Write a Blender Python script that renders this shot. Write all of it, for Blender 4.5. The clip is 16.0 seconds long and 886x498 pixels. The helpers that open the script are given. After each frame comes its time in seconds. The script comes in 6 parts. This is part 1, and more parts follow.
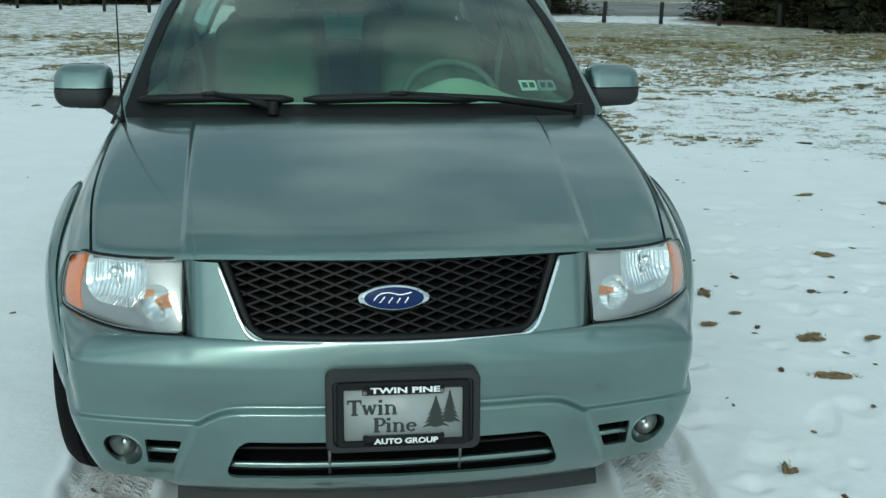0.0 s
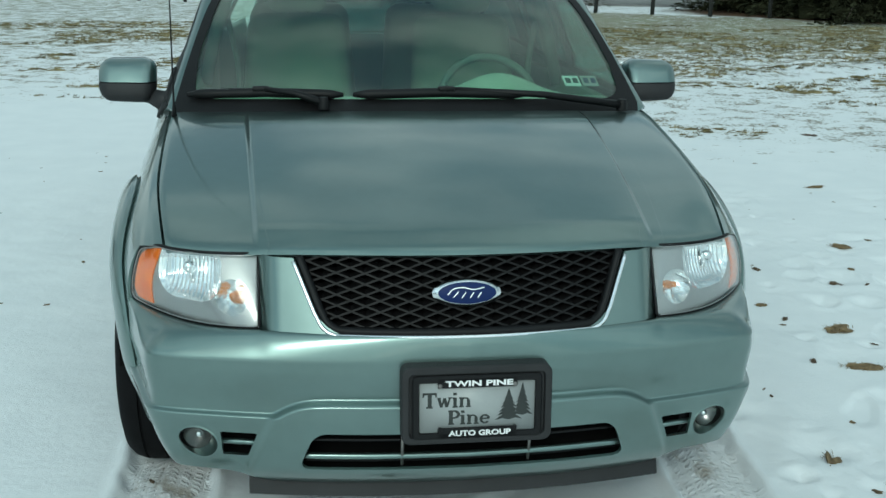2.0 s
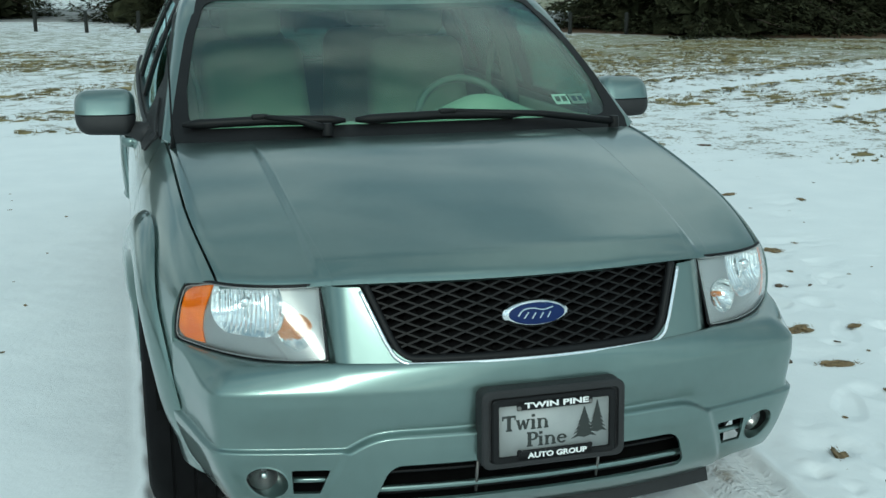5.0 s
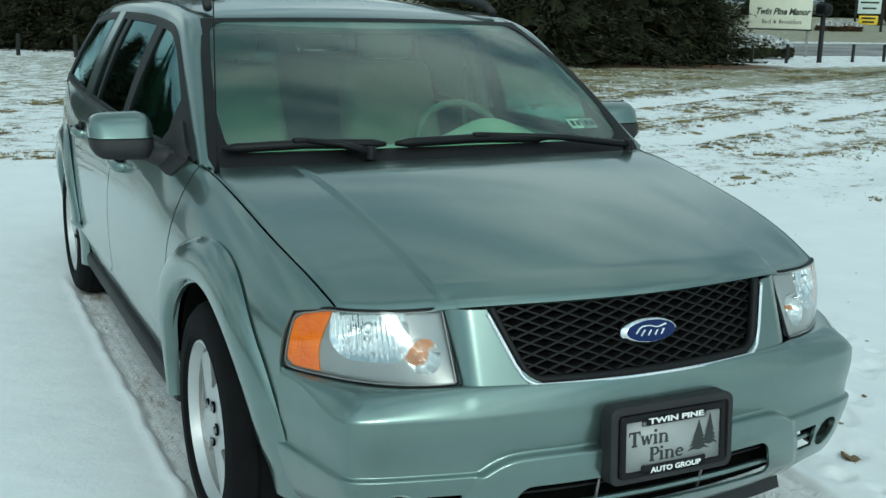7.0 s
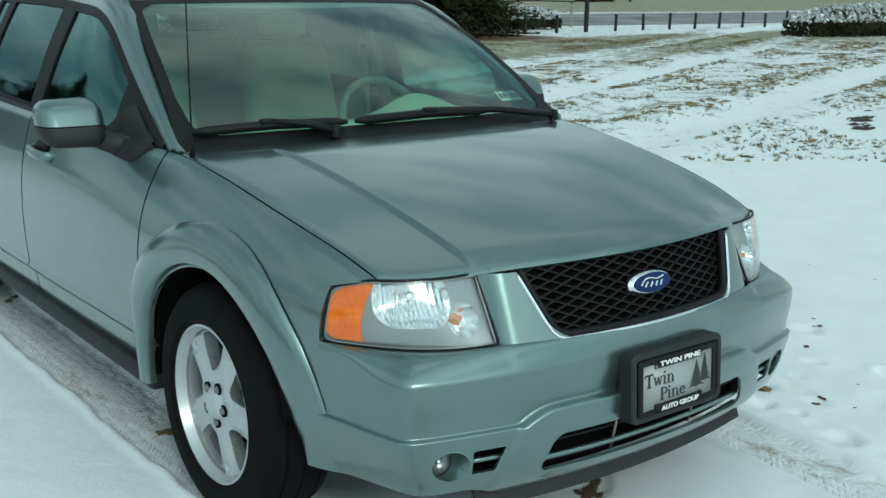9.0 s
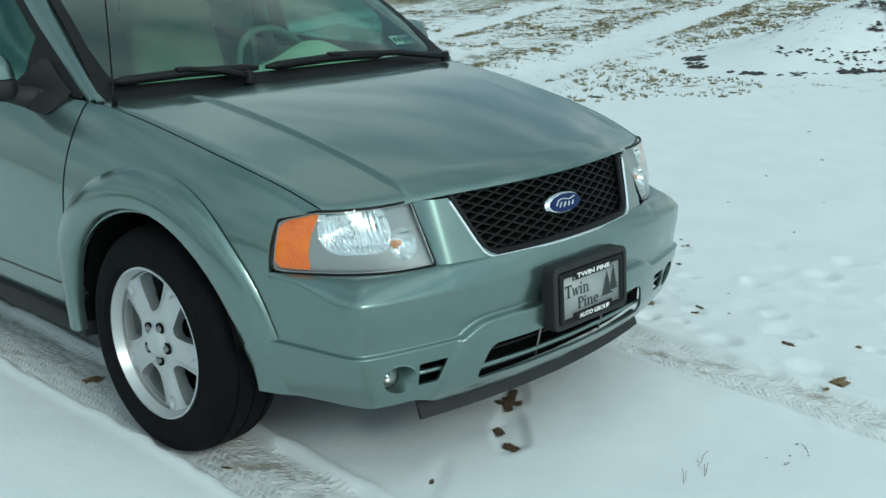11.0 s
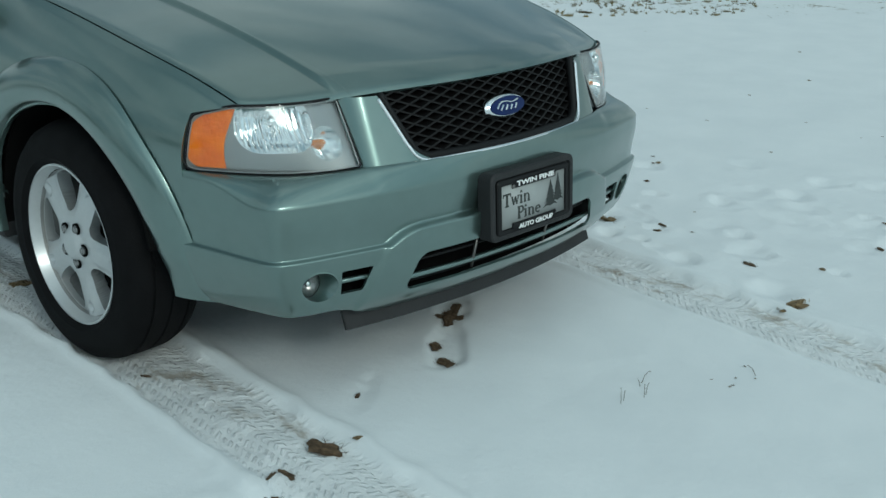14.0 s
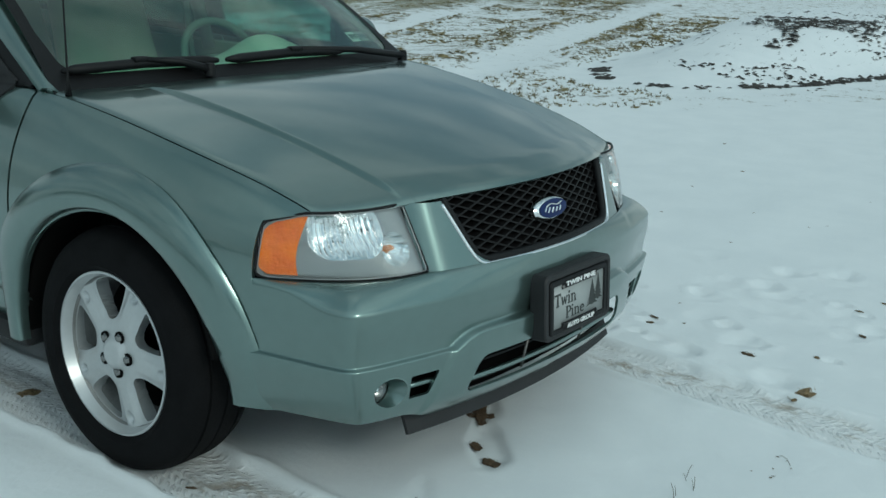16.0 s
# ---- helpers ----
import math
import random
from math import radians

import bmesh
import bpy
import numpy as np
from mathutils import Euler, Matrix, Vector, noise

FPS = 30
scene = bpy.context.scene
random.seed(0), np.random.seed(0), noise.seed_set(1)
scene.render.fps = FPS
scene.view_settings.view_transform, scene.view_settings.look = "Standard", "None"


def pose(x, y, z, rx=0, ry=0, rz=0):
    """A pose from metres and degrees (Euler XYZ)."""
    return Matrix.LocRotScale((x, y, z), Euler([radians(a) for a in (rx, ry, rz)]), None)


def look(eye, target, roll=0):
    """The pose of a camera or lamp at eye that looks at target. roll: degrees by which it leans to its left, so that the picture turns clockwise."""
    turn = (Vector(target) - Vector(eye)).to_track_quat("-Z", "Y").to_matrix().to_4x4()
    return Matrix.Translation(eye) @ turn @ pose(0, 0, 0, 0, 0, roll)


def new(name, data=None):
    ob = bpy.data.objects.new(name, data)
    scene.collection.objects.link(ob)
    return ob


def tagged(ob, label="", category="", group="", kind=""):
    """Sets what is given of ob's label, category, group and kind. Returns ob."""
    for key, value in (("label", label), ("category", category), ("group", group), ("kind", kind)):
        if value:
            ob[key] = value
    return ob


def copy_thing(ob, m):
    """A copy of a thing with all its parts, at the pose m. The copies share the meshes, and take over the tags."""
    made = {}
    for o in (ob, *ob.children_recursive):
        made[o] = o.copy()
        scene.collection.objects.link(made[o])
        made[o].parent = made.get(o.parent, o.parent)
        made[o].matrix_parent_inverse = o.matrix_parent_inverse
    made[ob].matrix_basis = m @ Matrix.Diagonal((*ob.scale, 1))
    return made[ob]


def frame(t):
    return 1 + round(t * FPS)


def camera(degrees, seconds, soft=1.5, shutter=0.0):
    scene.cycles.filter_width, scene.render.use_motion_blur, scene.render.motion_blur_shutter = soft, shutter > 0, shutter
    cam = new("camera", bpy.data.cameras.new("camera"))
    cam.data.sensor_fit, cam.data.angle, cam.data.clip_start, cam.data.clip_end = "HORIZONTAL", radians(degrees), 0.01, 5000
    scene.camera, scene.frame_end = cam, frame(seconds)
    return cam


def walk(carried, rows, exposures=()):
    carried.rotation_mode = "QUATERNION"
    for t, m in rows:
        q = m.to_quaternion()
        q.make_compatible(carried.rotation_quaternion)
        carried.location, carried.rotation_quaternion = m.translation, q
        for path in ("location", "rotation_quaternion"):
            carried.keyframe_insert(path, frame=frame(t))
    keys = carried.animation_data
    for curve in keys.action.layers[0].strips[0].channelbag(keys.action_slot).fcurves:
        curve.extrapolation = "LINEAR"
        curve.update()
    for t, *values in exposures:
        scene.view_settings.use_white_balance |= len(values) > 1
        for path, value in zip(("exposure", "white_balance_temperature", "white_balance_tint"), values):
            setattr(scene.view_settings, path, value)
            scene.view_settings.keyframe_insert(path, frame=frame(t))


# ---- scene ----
cam = camera(44.0, 16.0)
PATH = [
    (0, (-0.188, -2.371, 1.495), (0.05, -0.454, 0.977), 0.7),
    (0.5, (-0.211, -2.369, 1.502), (-0.006, -0.451, 0.971), 0.1),
    (1, (-0.289, -2.362, 1.498), (-0.026, -0.456, 0.953), 0.8),
    (1.5, (-0.356, -2.375, 1.505), (-0.089, -0.478, 0.931), 0.6),
    (2, (-0.403, -2.383, 1.519), (-0.134, -0.476, 0.982), 1.0),
    (2.5, (-0.431, -2.404, 1.525), (-0.153, -0.484, 1.039), 0.7),
    (3, (-0.457, -2.425, 1.525), (-0.155, -0.497, 1.085), 0.6),
    (3.5, (-0.491, -2.427, 1.519), (-0.182, -0.508, 1.045), 0.3),
    (3.7, (-0.504, -2.416, 1.516), (-0.206, -0.499, 1.031), 0.5),
    (5.8, (-1.183, -2.198, 1.511), (-0.494, -0.38, 1.041), 1.3),
    (6, (-1.24, -2.188, 1.499), (-0.552, -0.361, 1.067), 2.2),
    (6.5, (-1.386, -2.075, 1.5), (-0.611, -0.283, 1.069), -0.0),
    (7, (-1.558, -2.019, 1.495), (-0.713, -0.262, 1.049), 1.4),
    (7.5, (-1.759, -1.978, 1.518), (-0.757, -0.307, 1.066), 2.0),
    (8, (-1.913, -1.922, 1.498), (-0.936, -0.237, 1.046), 2.8),
    (8.5, (-2.042, -1.808, 1.496), (-0.998, -0.171, 1.017), -0.5),
    (9, (-2.164, -1.815, 1.502), (-0.968, -0.286, 1.02), 0.9),
    (9.2, (-2.242, -1.823, 1.504), (-1.006, -0.334, 1.001), 0.6),
    (11.3, (-2.54, -1.815, 1.474), (-1.129, -0.508, 0.926), 0.3),
    (11.5, (-2.57, -1.804, 1.451), (-1.159, -0.489, 0.923), 0.7),
    (12, (-2.582, -1.771, 1.465), (-1.161, -0.481, 0.902), 1.4),
    (12.5, (-2.541, -1.765, 1.439), (-1.096, -0.513, 0.853), 0.4),
    (13, (-2.453, -1.815, 1.407), (-1.033, -0.535, 0.819), -2.0),
    (13.5, (-2.31, -1.842, 1.388), (-0.922, -0.555, 0.741), 1.3),
    (14, (-2.261, -1.848, 1.391), (-0.894, -0.563, 0.698), 1.4),
    (14.5, (-2.234, -1.829, 1.369), (-0.909, -0.53, 0.624), -0.1),
    (15, (-2.236, -1.796, 1.376), (-0.93, -0.466, 0.651), 0.1),
    (15.5, (-2.314, -1.695, 1.382), (-0.91, -0.421, 0.746), 2.3),
    (16, (-2.575, -1.504, 1.433), (-1.035, -0.349, 0.892), 2.4),
]
walk(cam, [(t, look(eye, target, roll)) for t, eye, target, roll in PATH], [(0, -0.39, 6080, -7), (8, -0.29, 6100, -7), (9.5, -0.30, 6100, -6.5), (11.5, -0.38, 6080, -5.5), (12.5, -0.54, 6070, -4.5), (14.5, -0.70, 6080, -4), (16, -0.69, 6070, -4.5)])

# ---- light ----
SUN_FROM = (-3.0, -10.0, 6.5)
world = bpy.data.worlds.new("overcast_sky")
scene.world = world
world.use_nodes = True
wn, wl = world.node_tree.nodes, world.node_tree.links
wn.clear()
w_out = wn.new("ShaderNodeOutputWorld")
w_bg = wn.new("ShaderNodeBackground")
w_sky = wn.new("ShaderNodeTexSky")
w_sky.sky_type, w_sky.sun_disc = "NISHITA", False
w_sky.sun_elevation, w_sky.sun_rotation = radians(32), radians(197)
w_sky.air_density, w_sky.dust_density, w_sky.ozone_density = 1.15, 1.95, 1.5
w_co = wn.new("ShaderNodeTexCoord")
w_map = wn.new("ShaderNodeMapping")
w_map.inputs["Scale"].default_value = (1.0, 1.0, 2.6)
w_noise = wn.new("ShaderNodeTexNoise")
w_noise.inputs["Scale"].default_value, w_noise.inputs["Detail"].default_value = 3.4, 6.0
w_noise.inputs["Roughness"].default_value = 0.55
w_ramp = wn.new("ShaderNodeValToRGB")
w_ramp.color_ramp.elements[0].position, w_ramp.color_ramp.elements[0].color = 0.385, (3.4, 4.85, 5.9, 1)
w_ramp.color_ramp.elements[1].position, w_ramp.color_ramp.elements[1].color = 0.655, (12.5, 13.3, 13.4, 1)
w_mix = wn.new("ShaderNodeMixRGB")
w_mix.inputs[0].default_value = 0.8
# the cloud is brighter round the hidden sun
w_dot = wn.new("ShaderNodeVectorMath")
w_dot.operation = "DOT_PRODUCT"
w_dot.inputs[1].default_value = Vector(SUN_FROM).normalized()
w_glow = wn.new("ShaderNodeMapRange")
w_glow.interpolation_type = "SMOOTHSTEP"
w_glow.inputs["From Min"].default_value, w_glow.inputs["From Max"].default_value = 0.05, 1.0
w_glow.inputs["To Min"].default_value, w_glow.inputs["To Max"].default_value = 1.02, 2.15
w_mul = wn.new("ShaderNodeVectorMath")
w_mul.operation = "SCALE"
wl.new(w_co.outputs["Generated"], w_dot.inputs[0])
wl.new(w_dot.outputs["Value"], w_glow.inputs["Value"])
wl.new(w_ramp.outputs["Color"], w_mul.inputs[0])
wl.new(w_glow.outputs["Result"], w_mul.inputs["Scale"])
w_bg.inputs["Strength"].default_value = 0.085
wl.new(w_co.outputs["Generated"], w_map.inputs["Vector"])
wl.new(w_map.outputs["Vector"], w_noise.inputs["Vector"])
wl.new(w_noise.outputs["Fac"], w_ramp.inputs["Fac"])
wl.new(w_sky.outputs["Color"], w_mix.inputs[1])
wl.new(w_mul.outputs["Vector"], w_mix.inputs[2])
wl.new(w_mix.outputs["Color"], w_bg.inputs["Color"])
wl.new(w_bg.outputs["Background"], w_out.inputs["Surface"])

sun_data = bpy.data.lights.new("sun", "SUN")
sun_data.energy, sun_data.angle, sun_data.color = 1.2, radians(16), (1.0, 0.96, 0.9)
sun = new("sun", sun_data)
sun.matrix_world = look(SUN_FROM, (0, 0, 0))

# ---- materials ----
def material(name, color, rough=0.5, metal=0.0, vary=0.0, scale=20.0, bump=0.0, bump_scale=200.0, coat=0.0, spec=0.5, tint=None, per_object=0.0):
    """A principled material with two scales of colour noise (vary), fine relief (bump) and an optional clear coat."""
    m = bpy.data.materials.new(name)
    m.use_nodes = True
    n, l = m.node_tree.nodes, m.node_tree.links
    p = n["Principled BSDF"]
    p.inputs["Base Color"].default_value = (*color, 1)
    p.inputs["Roughness"].default_value, p.inputs["Metallic"].default_value = rough, metal
    p.inputs["Specular IOR Level"].default_value = spec
    if coat:
        p.inputs["Coat Weight"].default_value, p.inputs["Coat Roughness"].default_value = coat, 0.06
    co = n.new("ShaderNodeTexCoord")
    if vary:
        big, fine = n.new("ShaderNodeTexNoise"), n.new("ShaderNodeTexNoise")
        big.inputs["Scale"].default_value, fine.inputs["Scale"].default_value = scale, scale * 9
        big.inputs["Detail"].default_value, fine.inputs["Detail"].default_value = 4, 3
        add = n.new("ShaderNodeMath")
        add.operation = "MULTIPLY_ADD"
        add.inputs[1].default_value = 0.45
        ramp = n.new("ShaderNodeValToRGB")
        c2 = tint or color
        ramp.color_ramp.elements[0].position, ramp.color_ramp.elements[1].position = 0.45, 0.95
        ramp.color_ramp.elements[0].color = (*[max(0.0, c * (1 - vary)) for c in color], 1)
        ramp.color_ramp.elements[1].color = (*[min(1.0, c * (1 + vary)) for c in c2], 1)
        l.new(co.outputs["Object"], big.inputs["Vector"])
        l.new(co.outputs["Object"], fine.inputs["Vector"])
        l.new(fine.outputs["Fac"], add.inputs[0])
        l.new(big.outputs["Fac"], add.inputs[2])
        l.new(add.outputs[0], ramp.inputs["Fac"])
        l.new(ramp.outputs["Color"], p.inputs["Base Color"])
    if bump:
        b, t = n.new("ShaderNodeBump"), n.new("ShaderNodeTexNoise")
        t.inputs["Scale"].default_value, t.inputs["Detail"].default_value = bump_scale, 4
        b.inputs["Strength"].default_value, b.inputs["Distance"].default_value = bump, 0.01
        l.new(co.outputs["Object"], t.inputs["Vector"])
        l.new(t.outputs["Fac"], b.inputs["Height"])
        l.new(b.outputs["Normal"], p.inputs["Normal"])
    return m


def pane_material(name, tint, gloss=(1.0, 1.0, 1.0), base=0.05):
    """A thin sheet of glass: tinted see-through with a mirror sheen that grows at grazing angles."""
    m = bpy.data.materials.new(name)
    m.use_nodes = True
    n, l = m.node_tree.nodes, m.node_tree.links
    n.clear()
    out, mix = n.new("ShaderNodeOutputMaterial"), n.new("ShaderNodeMixShader")
    clear, shine, weight = n.new("ShaderNodeBsdfTransparent"), n.new("ShaderNodeBsdfGlossy"), n.new("ShaderNodeLayerWeight")
    weight.inputs["Blend"].default_value = 0.5
    power, scale = n.new("ShaderNodeMath"), n.new("ShaderNodeMath")
    power.operation, scale.operation = "POWER", "MULTIPLY_ADD"
    power.inputs[1].default_value = 4.5
    scale.inputs[1].default_value, scale.inputs[2].default_value = 1 - base, base
    clear.inputs["Color"].default_value = (*tint, 1)
    shine.inputs["Roughness"].default_value, shine.inputs["Color"].default_value = 0.015, (*gloss, 1)
    l.new(weight.outputs["Facing"], power.inputs[0])
    l.new(power.outputs[0], scale.inputs[0])
    l.new(scale.outputs[0], mix.inputs[0])
    l.new(clear.outputs["BSDF"], mix.inputs[1])
    l.new(shine.outputs["BSDF"], mix.inputs[2])
    l.new(mix.outputs["Shader"], out.inputs["Surface"])
    return m


PAINT = material("sage_paint", (0.168, 0.238, 0.224), 0.30, 0.9, 0.06, 3.0, 0.0, coat=1.0)
BLACK = material("black_plastic", (0.005, 0.005, 0.0055), 0.5, 0, 0.3, 12, 0.08, 500, spec=0.25)
COWL = material("cowl_plastic", (0.022, 0.022, 0.023), 0.6, 0, 0.3, 12, 0.15, 300)
GRILLE = material("grille_plastic", (0.0065, 0.0062, 0.0064), 0.5, 0, 0.25, 12, 0.05, 500, spec=0.2)
MATT = material("dark_textured_plastic", (0.011, 0.011, 0.012), 0.62, 0, 0.3, 12, 0.15, 700)
# near-black for the car's hollows; their deep shade is put into the colour
SHADE_BLACK = material("cavity_shade", (0.005, 0.005, 0.005), 0.95, 0, 0.2, 8, spec=0.05)
RUBBER = material("tyre_rubber", (0.0045, 0.0045, 0.005), 0.8, 0, 0.35, 14, 0.2, 260, spec=0.12)
ALLOY = material("silver_alloy", (0.52, 0.535, 0.54), 0.36, 0.5, 0.06, 9, 0.02, 300, coat=0.4)
# darker copy of the alloy: the barrel's shade is put into the colour
SHADED_ALLOY = material("shaded_alloy", (0.26, 0.26, 0.255), 0.5, 0.4, 0.2, 14)
STEEL = material("worn_steel", (0.2, 0.19, 0.18), 0.45, 0.9, 0.3, 20)
CHROME = material("chrome", (0.8, 0.82, 0.83), 0.09, 1.0, 0.04, 10)
REFLECTOR = material("lamp_reflector", (0.88, 0.89, 0.89), 0.07, 1.0, 0.05, 30, 0.10, 35)
NUT = material("dull_chrome", (0.22, 0.22, 0.215), 0.22, 0.9, 0.2, 40)
LAMP_SILVER = material("lamp_bezel_silver", (0.36, 0.365, 0.36), 0.32, 0.6, 0.05, 12)
BULB = material("amber_bulb", (0.74, 0.27, 0.08), 0.35, 0, 0.1, 60)
AMBER = material("amber_plastic", (1.0, 0.155, 0.0), 0.35, 0, 0.22, 28, 0.4, 70, spec=0.2, tint=(1.0, 0.19, 0.005))
BLUE = material("badge_blue", (0.006, 0.018, 0.085), 0.3, 0, 0.1, 30, spec=0.2)
WHITE = material("white_print", (0.8, 0.8, 0.79), 0.5, 0, 0.05, 30)
INK = material("dark_ink", (0.02, 0.024, 0.022), 0.5, 0, 0.2, 30)
PLATE = material("plate_grey", (0.33, 0.345, 0.34), 0.45, 0.1, 0.05, 25)
BEIGE = material("beige_leather", (0.30, 0.30, 0.25), 0.6, 0, 0.08, 10, 0.03, 90)
DASH = material("dashboard_beige", (0.56, 0.56, 0.48), 0.7, 0, 0.08, 8, 0.03, 90)
LINER = material("headliner_grey", (0.13, 0.137, 0.125), 0.9, 0, 0.1, 10)
CARPET = material("dark_carpet", (0.03, 0.03, 0.03), 0.95, 0, 0.2, 30)
GLASS = pane_material("windscreen_glass", (0.74, 0.89, 0.81), base=0.07)
# side panes mirror in teal: the tone of a blue sky is put in
FRONT_GLASS = pane_material("front_side_glass", (0.46, 0.66, 0.62), (0.58, 0.80, 0.82), base=0.07)
SIDE_GLASS = pane_material("side_glass", (0.24, 0.36, 0.35), (0.58, 0.80, 0.82), base=0.08)
LENS = pane_material("lamp_lens", (0.97, 0.98, 0.98), base=0.03)
RIB = pane_material("ribbed_lens", (0.93, 0.93, 0.92), base=0.08)

# ---- building helpers ----
def link(name, mesh, mat, parent=None, label="", smooth=True):
    if mat is not None:
        mesh.materials.append(mat)
    if smooth:
        mesh.polygons.foreach_set("use_smooth", [True] * len(mesh.polygons))
    ob = new(name, mesh)
    ob.parent = parent
    return tagged(ob, label)


def part(name, bm, mat, parent=None, label="", smooth=True, sharp=40):
    """Links a bmesh as one mesh object under a thing or a part."""
    mesh = bpy.data.meshes.new(name)
    for e in bm.edges:
        e.smooth = not (len(e.link_faces) == 2 and e.calc_face_angle(0) > radians(sharp))
    bm.to_mesh(mesh)
    bm.free()
    return link(name, mesh, mat, parent, label, smooth)


def thing(name, label, category, at=(0, 0, 0), group="", kind=""):
    ob = new(name)
    ob.location = at
    ob.empty_display_size = 0.1
    return tagged(ob, label, category, group, kind)


def add_box(bm, centre, size, bevel=0.0, segs=2, turn=None):
    """Adds a bevelled box to bm."""
    made = bmesh.ops.create_cube(bm, size=1.0)["verts"]
    bmesh.ops.scale(bm, vec=size, verts=made)
    if bevel:
        edges = list({e for v in made for e in v.link_edges})
        made = bmesh.ops.bevel(bm, geom=edges, offset=bevel, segments=segs, profile=0.5, affect="EDGES")["verts"]
    if turn is not None:
        bmesh.ops.rotate(bm, matrix=turn.to_3x3(), verts=made)
    bmesh.ops.translate(bm, vec=centre, verts=made)
    return made


def box(centre, size, bevel=0.0, segs=2, turn=None):
    bm = bmesh.new()
    add_box(bm, centre, size, bevel, segs, turn)
    return bm


def add_tube(bm, pts, radii, n=10, squash=1.0, up=(0, 0, 1)):
    """A tube along pts; radii a number or one per point; squash flattens it along up."""
    pts = [Vector(p) for p in pts]
    radii = [radii] * len(pts) if isinstance(radii, (int, float)) else radii
    rings = []
    for i, p in enumerate(pts):
        d = (pts[min(i + 1, len(pts) - 1)] - pts[max(i - 1, 0)]).normalized()
        side = d.cross(Vector(up))
        side = side.normalized() if side.length > 1e-4 else Vector((1, 0, 0))
        top = side.cross(d)
        rings.append([bm.verts.new(p + radii[i] * (side * math.cos(a) + top * squash * math.sin(a))) for a in [2 * math.pi * k / n for k in range(n)]])
    for a, b in zip(rings, rings[1:]):
        for k in range(n):
            bm.faces.new((a[k], a[(k + 1) % n], b[(k + 1) % n], b[k]))
    bm.faces.new(rings[0][::-1])
    bm.faces.new(rings[-1])


def tube(pts, radii, n=10, squash=1.0, up=(0, 0, 1)):
    bm = bmesh.new()
    add_tube(bm, pts, radii, n, squash, up)
    return bm


def lathe(profile, n=48, axis="x"):
    """Turns (radius, along) pairs round an axis."""
    bm = bmesh.new()
    rings = []
    for r, a in profile:
        ring = []
        for k in range(n):
            c, s = math.cos(2 * math.pi * k / n), math.sin(2 * math.pi * k / n)
            co = {"x": (a, r * c, r * s), "y": (r * c, a, r * s), "z": (r * c, r * s, a)}[axis]
            ring.append(bm.verts.new(co))
        rings.append(ring)
    for p, q in zip(rings, rings[1:]):
        for k in range(n):
            bm.faces.new((p[k], p[(k + 1) % n], q[(k + 1) % n], q[k]))
    bmesh.ops.remove_doubles(bm, verts=bm.verts, dist=1e-5)
    bmesh.ops.recalc_face_normals(bm, faces=bm.faces)
    return bm


def spline(points, count=200):
    """A smooth curve (Catmull-Rom) through a few points, evenly spaced along its length."""
    p = np.array(points, float)
    p = np.vstack([2 * p[0] - p[1], p, 2 * p[-1] - p[-2]])
    out = []
    for i in range(1, len(p) - 2):
        t = np.linspace(0, 1, 40, endpoint=False)[:, None]
        a, b, c, d = p[i - 1], p[i], p[i + 1], p[i + 2]
        out.append(0.5 * (2 * b + (c - a) * t + (2 * a - 5 * b + 4 * c - d) * t**2 + (3 * b - a - 3 * c + d) * t**3))
    out = np.vstack(out + [p[-2:-1]])
    run = np.r_[0, np.cumsum(np.linalg.norm(np.diff(out, axis=0), axis=1))]
    even = np.linspace(0, run[-1], count)
    return np.stack([np.interp(even, run, out[:, k]) for k in range(out.shape[1])], 1), run[-1]


def step(a, b, x):
    t = np.clip((x - a) / (b - a), 0, 1)
    return t * t * (3 - 2 * t)


